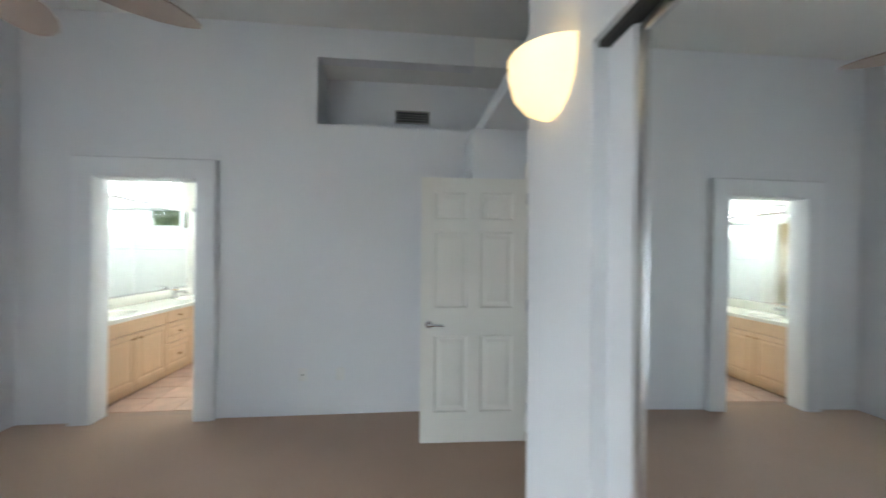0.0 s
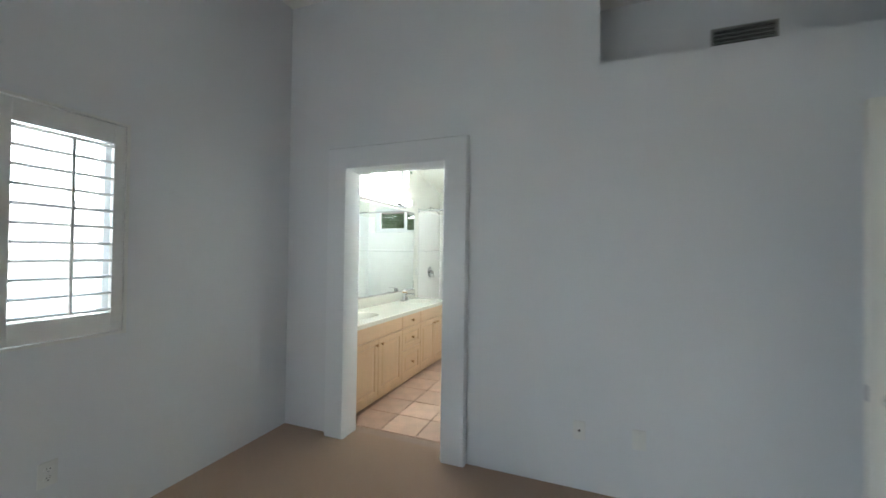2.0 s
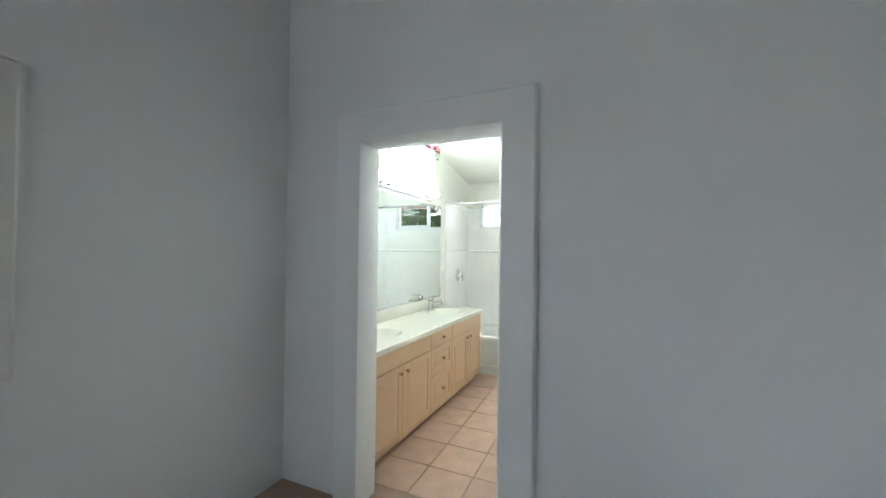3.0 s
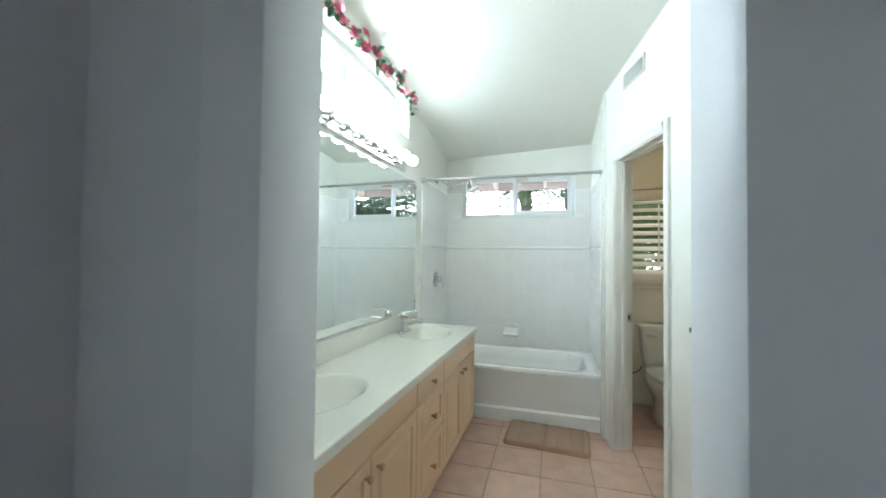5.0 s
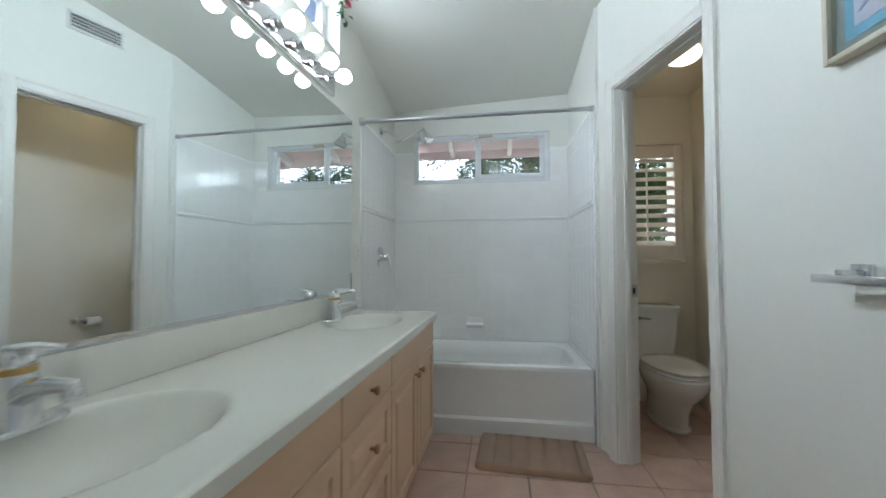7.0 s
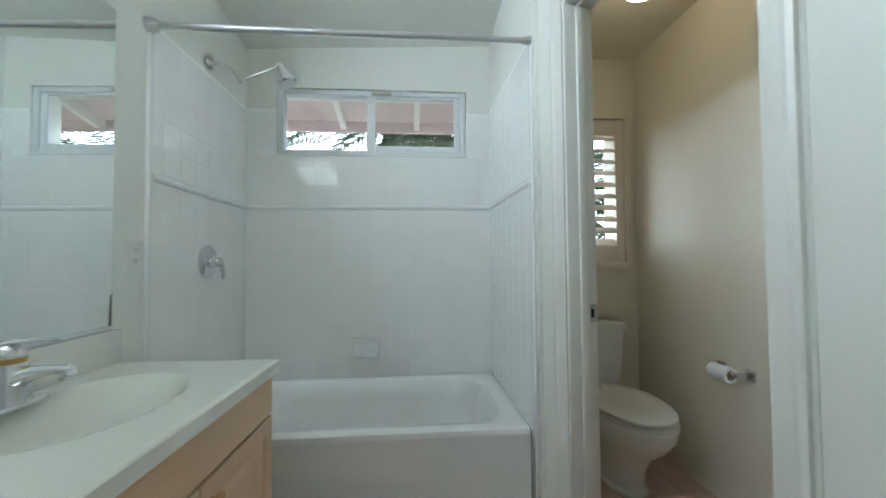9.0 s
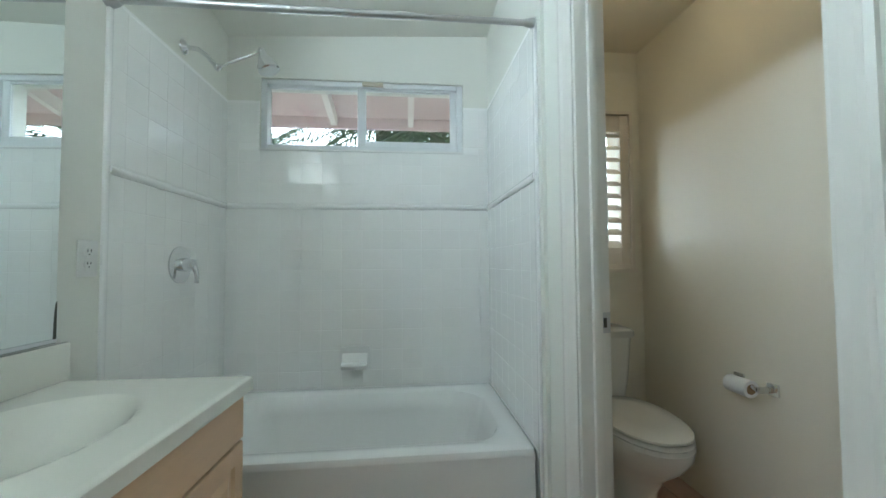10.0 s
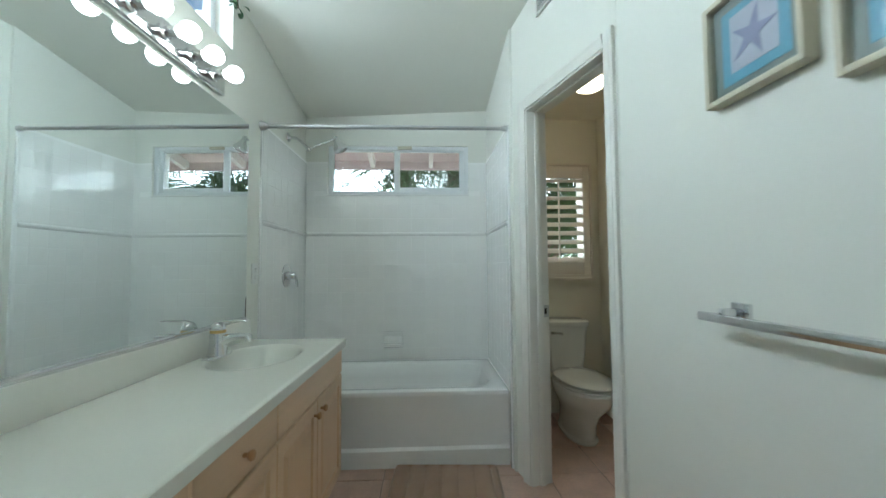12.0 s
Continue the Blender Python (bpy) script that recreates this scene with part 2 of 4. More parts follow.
# ---- bedroom shell ----
WX, WY, TOP = -2.775, 3.157, 3.49
structure("floor_bedroom", wall_boxes([(WX - 0.15, 2.9, -2.75, 3.262, -0.12, 0.0), (2.9, 3.42, 1.2, 3.262, -0.12, 0.0), (1.44, 3.42, 3.262, 4.1, -0.12, 0.0)]), CARPET, "soft tan carpet through the empty bedroom")
# the gap from y -2.2 to -0.2 is an added opening, out of view
structure("wall_bedroom_window", wall_boxes([
    (WX - 0.15, WX, -2.75, -2.2, 0, TOP), (WX - 0.15, WX, -0.2, 1.47, 0, TOP), (WX - 0.15, WX, -2.2, -0.2, 2.1, TOP), (WX - 0.15, WX, 1.952, WY + 0.5, 0, TOP),
    (WX - 0.15, WX, 1.47, 1.952, 0, 1.0), (WX - 0.15, WX, 1.47, 1.952, 2.092, TOP)]), PAINT, "white painted bedroom wall with shuttered window and an added unseen opening")
structure("wall_bedroom_door", wall_boxes([
    (WX, -2.30, WY, 3.30, 0, 2.611), (-1.235, 1.065, WY, 3.30, 0, 2.611), (-2.30, -1.235, WY, 3.30, 2.20, 2.611),
    (WX, -0.366, WY, 3.30, 2.611, TOP), (-0.366, 1.065, WY, 3.30, 3.215, TOP)]), PAINT, "white painted bedroom wall with a high open niche")
# the niche: a ledge, a splayed end, a back and its own ceiling
structure("wall_niche_back", wall_boxes([(-0.6, 2.9, 3.60, 3.70, 2.5, 3.3)]), PAINT, "back of the high niche, white paint")
structure("wall_niche_end", wall_boxes([(-0.48, -0.366, 3.302, 3.60, 2.611, 3.215)]), PAINT, "end of the high niche, white paint")
structure("trim_niche_ledge", wall_boxes([(-0.6, 1.065, 3.301, 3.60, 2.52, 2.611)]), PAINT, "white ledge at the foot of the niche")
structure("ceiling_niche", wall_boxes([(-0.6, 1.065, 3.302, 3.60, 3.215, 3.32)]), CEIL, "low white ceiling over the niche")
structure("ceiling_bedroom", wall_boxes([(WX - 0.15, 2.9, -2.75, WY, TOP, TOP + 0.12), (1.065, 2.9, WY, 3.60, 3.215, TOP + 0.1)]), CEIL, "high white bedroom ceiling")
structure("wall_bedroom_back", wall_boxes([
    (WX, 2.9, -2.9, -2.75, 0, TOP)]), PAINT, "plain white painted bedroom wall")
structure("wall_bedroom_far_end", wall_boxes([(2.9, 3.05, -2.75, 1.2, 0, TOP), (2.9, 3.05, 1.2, 3.74, 2.5, TOP)]), PAINT, "white wall behind the closet and hall")
# closet wall: opening for the mirror doors, plant ledge above
structure("wall_closet", wall_boxes([
    (0.98, 1.10, 0.77, 1.345, 0, TOP), (0.98, 1.10, -2.75, 0.77, 2.10, TOP), (1.10, 1.44, 1.30, 1.345, 0, TOP)]), PAINT,
    "white painted closet wall under a plant ledge")
structure("trim_plant_ledge", wall_boxes([(1.065, 2.9, 1.346, 3.17, 2.50, 2.611), (1.10, 2.9, -2.75, 1.299, 2.50, 2.611), (1.065, 2.9, 3.17, 3.60, 2.50, 2.611)]), PAINT, "white plant ledge over closet and entry")
structure("wall_entry_back", wall_boxes([(0.985, 1.44, 2.765, 3.17, 0, 2.50)]), PAINT, "white wall at the side of the entry")
structure("wall_entry", wall_boxes([
    (1.44, 1.56, 1.346, 1.86, 0, 2.5), (1.44, 1.56, 2.69, 3.17, 0, 2.5), (1.44, 1.56, 1.86, 2.69, 2.16, 2.5)]), PAINT, "white wall with the bedroom entry doorway")
structure("wall_closet_inside", wall_boxes([(1.60, 1.7, -2.75, 1.30, 0, 2.5)]), PAINT, "back wall of the closet")
structure("wall_hall", wall_boxes([(3.32, 3.42, 1.2, 4.1, 0, 2.5), (1.44, 3.32, 4.0, 4.1, 0, 2.5), (1.44, 1.56, 3.17, 4.0, 0, 2.5), (1.56, 3.32, 1.2, 1.3, 0, 2.5)]), PAINT, "dim hall wall beyond the entry")
structure("ceiling_hall", wall_boxes([(1.44, 3.42, 3.70, 4.1, 2.5, 2.6), (3.05, 3.42, 1.2, 3.64, 2.5, 2.6)]), CEIL, "dim white hall ceiling")

# doorway surround to the bathroom: one thick rounded plaster frame
bm = bmesh.new()
ring_out = [(-2.345, 0), (-2.345, 2.25), (-1.19, 2.25), (-1.19, 0)]
ring_in = [(-2.165, 0), (-2.165, 2.072), (-1.367, 2.072), (-1.367, 0)]
prof = [(0, 3.168), (0, 3.122), (0.018, 3.105), (0.5, 3.105), (0.94, 3.105), (1, 3.122), (1, 3.285), (0.94, 3.303)]
cols = []
for s, y in prof:
    k = s if s not in (0.018,) else 0.06
    cols.append([bm.verts.new((o[0] + (i[0] - o[0]) * k, y, o[1] + (i[1] - o[1]) * k)) for o, i in zip(ring_out, ring_in)])
for p, q in zip(cols, cols[1:]):
    for k in range(3):
        bm.faces.new((p[k], p[k + 1], q[k + 1], q[k]))
structure("trim_bathroom_doorway", bm, TRIMPAINT, "thick rounded white plaster surround of the bathroom doorway", True)
structure("wall_doorway_lining", wall_boxes([(-2.30, -2.176, 3.175, 3.296, 0, 2.20), (-1.356, -1.235, 3.175, 3.296, 0, 2.20), (-2.176, -1.356, 3.175, 3.296, 2.083, 2.20)]), PAINT, "wall core around the bathroom doorway")


# ---- bathroom shell ----
BX = -2.727
TH = math.atan(0.27)
SIDE = Matrix.Translation((-1.20, 5.604, 0)) @ Matrix.Rotation(-math.pi / 2 + TH, 4, "Z")
SIDE2 = Matrix.Translation((-0.978, 4.781, 0)) @ Matrix.Rotation(-math.pi / 2 + math.atan(0.01), 4, "Z")
# the vanity wall is a little out of square with the tub
VAN = Matrix.Translation((BX, 5.5, 0)) @ Matrix.Rotation(radians(-1.6), 4, "Z") @ Matrix.Translation((-BX, -5.5, 0))
# in SIDE: x runs along the wall towards the bedroom, y is into the toilet room


def ceiling_z(x, y):
    return 2.49 + 0.165 * (6.52 - y) + 0.05 * (x + 1.95)


structure("floor_bathroom", wall_boxes([(BX - 0.15, 0.1, 3.262, 6.75, -0.12, -0.006)]), FGROUT, "grout bed under pink terracotta floor tiles")
structure("wall_vanity", wall_boxes([
    (BX - 0.15, BX, 3.24, 5.64, 0, 2.335), (BX - 0.15, BX, 3.24, 3.72, 2.335, 3.2), (BX - 0.15, BX, 5.315, 5.64, 2.335, 3.2), (BX - 0.15, BX, 3.72, 5.315, 2.68, 3.2)], VAN),
    CREAM, "cream painted wall over the vanity with a high window")
structure("wall_taps", wall_boxes([(BX - 0.15, BX, 5.642, 6.75, 0, 3.2)]), CREAM, "cream painted wall at the tap end of the tub")
structure("wall_bathroom_doorway", wall_boxes([
    (BX - 0.14, -2.30, 3.302, 3.315, 0, 3.2), (-1.235, -0.6, 3.302, 3.315, 2.5, 3.2), (-2.30, -1.235, 3.302, 3.315, 2.20, 3.2), (-1.235, 0.1, 3.302, 3.315, 0, 2.5)]), CREAM, "cream bathroom face of the doorway wall")
structure("wall_tub_back", wall_boxes([
    (BX, -1.0, 6.49, 6.68, 0, 1.812), (BX, -1.0, 6.49, 6.68, 2.225, 2.9), (BX, -2.545, 6.49, 6.68, 1.812, 2.225), (-1.37, -1.0, 6.49, 6.68, 1.812, 2.225)]),
    CREAM, "cream painted end wall with a sliding window")
structure("wall_tub_side", wall_boxes([(-1.215, -1.08, 5.605, 6.49, 0, 2.9)]), CREAM, "cream painted side wall of the tub alcove")
D0, D1, DH = 0.145, 0.79, 2.107
structure("wall_toilet_door", wall_boxes([
    (0.0, D0, 0, 0.11, 0, 3.2), (D1, 0.852, 0, 0.11, 0, 3.2), (D0, D1, 0, 0.11, DH, 3.2)], SIDE), CREAM, "cream painted splayed wall with the toilet-room doorway")
structure("wall_pictures", wall_boxes([(0.001, 1.49, 0, 0.11, 0, 3.2)], SIDE2), CREAM, "cream painted wall with pictures and a towel bar")
bm = bmesh.new()
cr = [(BX - 0.15, 3.303), (-0.84, 3.303), (-0.93, 4.781), (-1.15, 5.62), (-1.15, 6.66), (BX - 0.1, 6.66)]
loft(bm, [[Vector((x, y, ceiling_z(x, y) + h)) for x, y in cr] for h in (0, 0.1)])
structure("ceiling_bathroom", bm, CREAM, "sloping cream bathroom ceiling")
# toilet room
structure("wall_toilet_back", wall_boxes([
    (-1.08, 0.0, 6.45, 6.6, 0, 1.19), (-1.08, 0.0, 6.45, 6.6, 2.0, 2.5), (-1.08, -0.90, 6.45, 6.6, 1.19, 2.0), (-0.40, 0.0, 6.45, 6.6, 1.19, 2.0)]), CREAM2, "warm cream toilet-room wall with a shuttered window")
structure("wall_toilet_side", wall_boxes([(-0.272, -0.1, 4.2, 6.45, 0, 2.5)]), CREAM2, "warm cream toilet-room side wall")
structure("wall_toilet_front", wall_boxes([(-0.75, -0.1, 4.1, 4.2, 0, 2.5)]), CREAM2, "warm cream toilet-room end wall")
structure("wall_toilet_inner", wall_boxes([(0.0, D0, 0.112, 0.118, 0, 2.45), (D1, 0.85, 0.112, 0.118, 0, 2.45), (D0, D1, 0.112, 0.118, DH, 2.45)], SIDE), CREAM2, "warm cream inner face of the toilet-room wall")
structure("wall_toilet_lining", wall_boxes([(0.0, 0.66, 0.112, 0.118, 0, 2.45)], SIDE2), CREAM2, "warm cream inner face of the picture wall")
structure("wall_toilet_partition", wall_boxes([(-1.079, -1.06, 5.62, 6.45, 0, 2.45)]), CREAM2, "warm cream partition beside the toilet")
bm = bmesh.new()
loft(bm, [[Vector((x, y, z)) for x, y in ((-0.2, 4.15), (-0.2, 6.5), (-1.055, 6.5), (-1.055, 5.56), (-0.862, 4.82), (-0.83, 4.15))] for z in (2.45, 2.48)])
structure("ceiling_toilet", bm, CREAM2, "low cream toilet-room ceiling")


# ---- bedroom things ----
def louvre_panel(parent, mat, w, z0, z1, stile, rail, pitch, depth, tilt, thick, rod_x, rod_mat):
    """One shutter panel in the plane y = 0, x from 0 to w, seen from -y."""
    panel = box_part("stile", mat, parent, 0, stile, -0.014, 0.014, z0, z1, 0.003)
    box_part("stile", mat, parent, w - stile, w, -0.014, 0.014, z0, z1, 0.003)
    box_part("rail", mat, parent, stile, w - stile, -0.013, 0.013, z0, z0 + rail, 0.002)
    box_part("rail", mat, parent, stile, w - stile, -0.013, 0.013, z1 - rail, z1, 0.002)
    n = int((z1 - z0 - 2 * rail) / pitch + 0.75)
    first = (z0 + z1 - (n - 1) * pitch) / 2
    bm = bmesh.new()
    ring = [(0.5 * depth * math.cos(a), 0.5 * thick * math.sin(a)) for a in [2 * math.pi * k / 10 for k in range(10)]]
    c, s = math.cos(tilt), math.sin(tilt)
    loft(bm, [[Vector((x, u * c - v * s, u * s + v * c)) for u, v in ring] for x in (stile + 0.001, w - stile - 0.001)])
    me = mesh_of("louvre", bm, mat)
    for k in range(n):
        lv = new("louvre", me)
        lv.parent, lv.location = parent, (0, 0, first + k * pitch)
    bm = bmesh.new()
    add_box(bm, rod_x - 0.006, rod_x + 0.006, -depth / 2 - 0.012, -depth / 2, z0 + rail + 0.02, z1 - rail - 0.02)
    bevel(bm, 0.002, 1)
    part("tilt_rod", bm, rod_mat, parent)
    return panel


# shutters in the bedroom window: x of the panel runs along the wall away from the corner
TURN = Matrix.Rotation(radians(90), 4, "Z")
sh = thing("window_shutter", (0, 0, 0), "off-white wooden shutter panel with open louvres in the bedroom window", "shutter", "",
           Matrix.Translation((WX + 0.008, 1.474, 0)) @ TURN)
louvre_panel(sh, SHUTTER, 0.474, 1.004, 2.088, 0.05, 0.098, 0.0853, 0.058, radians(0), 0.015, 0.25, SHUTTER)
bm = wall_boxes([(WX + 0.001, WX + 0.026, 1.953, 1.968, 0.985, 2.107), (WX + 0.001, WX + 0.026, 1.454, 1.469, 0.985, 2.107),
                 (WX + 0.001, WX + 0.026, 1.469, 1.953, 2.093, 2.107), (WX + 0.001, WX + 0.026, 1.469, 1.953, 0.985, 0.999)])
structure("trim_bedroom_window", bm, SHUTTER, "thin off-white frame round the shutter")
win = tagged(new("window_1"), "white vinyl bedroom window behind the shutter", "window", kind="structure")
box_part("window_frame", VINYL, win, WX - 0.14, WX - 0.09, 1.915, 1.951, 1.001, 2.091)
box_part("window_frame", VINYL, win, WX - 0.14, WX - 0.09, 1.471, 1.507, 1.001, 2.091)
box_part("window_frame", VINYL, win, WX - 0.138, WX - 0.092, 1.507, 1.915, 1.001, 1.04)
box_part("window_frame", VINYL, win, WX - 0.138, WX - 0.092, 1.507, 1.915, 2.052, 2.091)


def wall_plate(name, m, label, kind):
    """A plastic plate in the plane y = 0 facing -y."""
    t = thing(name, (0, 0, 0), label, "outlet" if kind == "duplex" else "wall plate", "", m)
    box_part("plate", PLATE, t, -0.036, 0.036, -0.006, 0, -0.058, 0.058, 0.003)
    if kind == "duplex":
        for z in (-0.02, 0.02):
            bm = bmesh.new()
            add_rod(bm, (0, -0.009, z), (0, -0.005, z), 0.0165, seg=20)
            face = part("receptacle", bm, PLATE, t)
            # slots are black slips on the face, painting the shade of holes
            for x in (-0.006, 0.006):
                box_part("slot", HOLESHADE, face, x - 0.0012, x + 0.0012, -0.0096, -0.0088, z + 0.001, z + 0.009, 0)
            box_part("slot", HOLESHADE, face, -0.002, 0.002, -0.0096, -0.0088, z - 0.009, z - 0.005, 0)
    elif kind == "jack":
        bm = bmesh.new()
        add_rod(bm, (0, -0.016, 0), (0, -0.005, 0), 0.006)
        part("coax_jack", bm, DARKMETAL, t, "small dark metal jack")
    else:
        box_part("screw", STEEL, t, -0.003, 0.003, -0.0075, -0.005, 0.038, 0.044, 0.001)
    return t


wall_plate("cable_plate", Matrix.Translation((-0.465, WY, 0.362)), "white wall plate with a dark cable jack", "jack")
wall_plate("blank_plate", Matrix.Translation((-0.137, WY, 0.362)), "plain white blank wall plate", "blank")
wall_plate("power_outlet", Matrix.Translation((WX, 1.677, 0.38)) @ TURN, "white duplex outlet on the bedroom wall", "duplex")


def panel_door(parent, w, h, t, mat):
    """A moulded six-panel door: x from 0 to w, faces at y = -t/2 and t/2."""
    cols = [(0.105, w / 2 - 0.05), (w / 2 + 0.05, w - 0.105)]
    rows = [(0.23, 0.82), (1.03, 1.62), (1.715, h - 0.11)]
    xs = sorted({0, w, *[v for c in cols for v in c]})
    zs = sorted({0, h, *[v for r in rows for v in r]})
    bm = bmesh.new()
    hole = lambda a, b, c, d: any(abs(a - p[0]) < 1e-6 for p in cols) and any(abs(c - r[0]) < 1e-6 for r in rows)
    grid = {}
    for s in (-1, 1):
        for i, x in enumerate(xs):
            for k, z in enumerate(zs):
                grid[s, i, k] = bm.verts.new((x, s * t / 2, z))
        for i in range(len(xs) - 1):
            for k in range(len(zs) - 1):
                q = [grid[s, i, k], grid[s, i + 1, k], grid[s, i + 1, k + 1], grid[s, i, k + 1]]
                if not hole(xs[i], xs[i + 1], zs[k], zs[k + 1]):
                    bm.faces.new(q if s < 0 else q[::-1])
                    continue
                ring = q
                for inset, y in ((0.012, 0.009), (0.03, 0.009), (0.055, 0.002)):
                    x0, x1, z0, z1 = xs[i] + inset, xs[i + 1] - inset, zs[k] + inset, zs[k + 1] - inset
                    nxt = [bm.verts.new((x, s * (t / 2 - y), z)) for x, z in ((x0, z0), (x1, z0), (x1, z1), (x0, z1))]
                    for j in range(4):
                        bm.faces.new((ring[j], ring[(j + 1) % 4], nxt[(j + 1) % 4], nxt[j]))
                    ring = nxt
                bm.faces.new(ring)
    n, m = len(xs) - 1, len(zs) - 1
    for i in range(n):
        bm.faces.new((grid[-1, i, 0], grid[-1, i + 1, 0], grid[1, i + 1, 0], grid[1, i, 0]))
        bm.faces.new((grid[-1, i, m], grid[-1, i + 1, m], grid[1, i + 1, m], grid[1, i, m]))
    for k in range(m):
        bm.faces.new((grid[-1, 0, k], grid[-1, 0, k + 1], grid[1, 0, k + 1], grid[1, 0, k]))
        bm.faces.new((grid[-1, n, k], grid[-1, n, k + 1], grid[1, n, k + 1], grid[1, n, k]))
    return part("door_leaf", bm, mat, parent, smooth=False)


def lever(parent, x, z, t, way):
    """Lever handles on both faces of a door; way: +1 points to +x."""
    for s in (-1, 1):
        bm = bmesh.new()
        y = s * t / 2
        add_rod(bm, (x, y, z), (x, y + s * 0.012, z), 0.03, 0.026, 24)
        add_rod(bm, (x, y + s * 0.012, z), (x, y + s * 0.05, z), 0.010)
        tube(bm, [(x - way * 0.012, y + s * 0.05, z), (x + way * 0.03, y + s * 0.053, z + 0.003), (x + way * 0.075, y + s * 0.05, z + 0.001), (x + way * 0.11, y + s * 0.043, z - 0.004)], [0.011, 0.010, 0.009, 0.007])
        part("lever_handle", bm, CHROME, parent, "polished chrome lever handle")


door = thing("bedroom_door", (0, 0, 0), "off-white six-panel bedroom door standing wide open", "door", "", Matrix.Translation((0.556, 2.59, 0.006)) @ Matrix.Rotation(radians(-2), 4, "Z"))
panel_door(door, 0.82, 2.035, 0.036, DOORWHITE)
lever(door, 0.062, 0.905, 0.036, 1)
box_part("latch_plate", STEEL, door, -0.0015, 0.001, -0.012, 0.012, 0.895, 0.955, 0)
for z in (0.25, 1.05, 1.88):
    bm = bmesh.new()
    add_rod(bm, (0.826, -0.022, z - 0.045), (0.826, -0.022, z + 0.045), 0.007)
    part("hinge", bm, STEEL, door)
# casing of the entry doorway and the hall door beyond
bm = wall_boxes([(1.425, 1.44, 1.80, 1.875, 0, 2.21), (1.425, 1.44, 2.675, 2.75, 0, 2.21), (1.425, 1.44, 1.875, 2.675, 2.145, 2.21),
                 (1.441, 1.559, 1.862, 1.882, 0, 2.16), (1.441, 1.559, 2.672, 2.688, 0, 2.16), (1.441, 1.559, 1.882, 2.672, 2.14, 2.158),
                 (1.561, 1.576, 1.80, 1.875, 0, 2.21), (1.561, 1.576, 2.675, 2.75, 0, 2.21), (1.561, 1.576, 1.875, 2.675, 2.145, 2.21)])
structure("trim_entry_doorway", bm, GLOSSWHITE, "cream gloss casing of the entry doorway")
hd = thing("hall_door", (0, 0, 0), "off-white panelled hall door, closed in dim light", "door", "", Matrix.Translation((2.50, 3.975, 0.012)))
panel_door(hd, 0.76, 2.03, 0.036, DOORWHITE)
lever(hd, 0.065, 0.92, 0.036, 1)
structure("trim_hall_door", wall_boxes([(2.42, 2.495, 3.972, 3.998, 0, 2.12), (3.265, 3.318, 3.972, 3.998, 0, 2.12), (2.495, 3.265, 3.972, 3.998, 2.05, 2.12)]), GLOSSWHITE, "cream casing of the hall door")


def slat_vent(name, m, w, h, n, label, frame_mat, cross=0):
    """A supply grille in the plane y = 0 facing -y, centred."""
    v = thing(name, (0, 0, 0), label, "vent", "", m)
    # flat black sheet paints the shade of a duct behind the slats
    box_part("shade_backing", DUCTSHADE, v, -w / 2, w / 2, -0.004, -0.001, -h / 2, h / 2, 0)
    f = 0.016
    for x0, x1, z0, z1 in ((-w / 2 - f, -w / 2, -h / 2 - f, h / 2 + f), (w / 2, w / 2 + f, -h / 2 - f, h / 2 + f), (-w / 2, w / 2, h / 2, h / 2 + f), (-w / 2, w / 2, -h / 2 - f, -h / 2)):
        box_part("frame", frame_mat, v, x0, x1, -0.012, 0, z0, z1, 0.002)
    bm = bmesh.new()
    if cross:
        add_box(bm, -0.0012, 0.0012, -0.011, -0.005, -h / 2, h / 2)
    else:
        add_box(bm, -w / 2, w / 2, -0.011, -0.004, -0.0015, 0.0015, Matrix.Rotation(radians(25), 4, "X"))
    me = mesh_of("slat", bm, frame_mat, False)
    for k in range(n):
        s = new("slat", me)
        s.parent = v
        s.location = ((k + 0.5) / n * w - w / 2, 0, 0) if cross else (0, 0, (k + 0.5) / n * h - h / 2)
    if cross:
        for k in range(3):
            box_part("bar", frame_mat, v, -w / 2, w / 2, -0.008, -0.0055, (k + 1) / 4 * h - h / 2 - 0.002, (k + 1) / 4 * h - h / 2 + 0.002, 0)
    return v


slat_vent("niche_vent", Matrix.Translation((0.498, 3.60, 2.862)), 0.325, 0.105, 22, "dark grey metal air grille in the niche", GRILLE, 1)

# wall sconce: an open half bowl of alabaster glass
sc = thing("wall_sconce", (0.98, 1.05, 1.97), "lit alabaster half-bowl wall sconce, glowing warm yellow", "sconce")
bm = bmesh.new()
prof = [(0.012, 0.0), (0.055, 0.008), (0.10, 0.035), (0.135, 0.085), (0.150, 0.15), (0.155, 0.215)]
rings = []
for r, h in prof:
    rings.append([Vector((-r * math.sin(a) * 1.12, r * math.cos(a) * 1.2, h)) for a in [math.pi * k / 20 for k in range(21)]])
inner = [[p * 0.95 + Vector((-0.002, 0, 0.012)) for p in ring] for ring in rings[::-1]]
made = [[bm.verts.new(p) for p in ring] for ring in rings + inner]
for p, q in zip(made, made[1:]):
    for k in range(20):
        bm.faces.new((p[k], p[k + 1], q[k + 1], q[k]))
part("bowl", bm, SCONCE, sc, "glowing alabaster glass bowl")
box_part("back_plate", BRASS, sc, -0.006, 0, -0.05, 0.05, 0.05, 0.16, 0.002, "small brass back plate")
box_part("rim", BRASS, sc, -0.174, -0.165, -0.004, 0.004, 0.207, 0.219, 0.002)

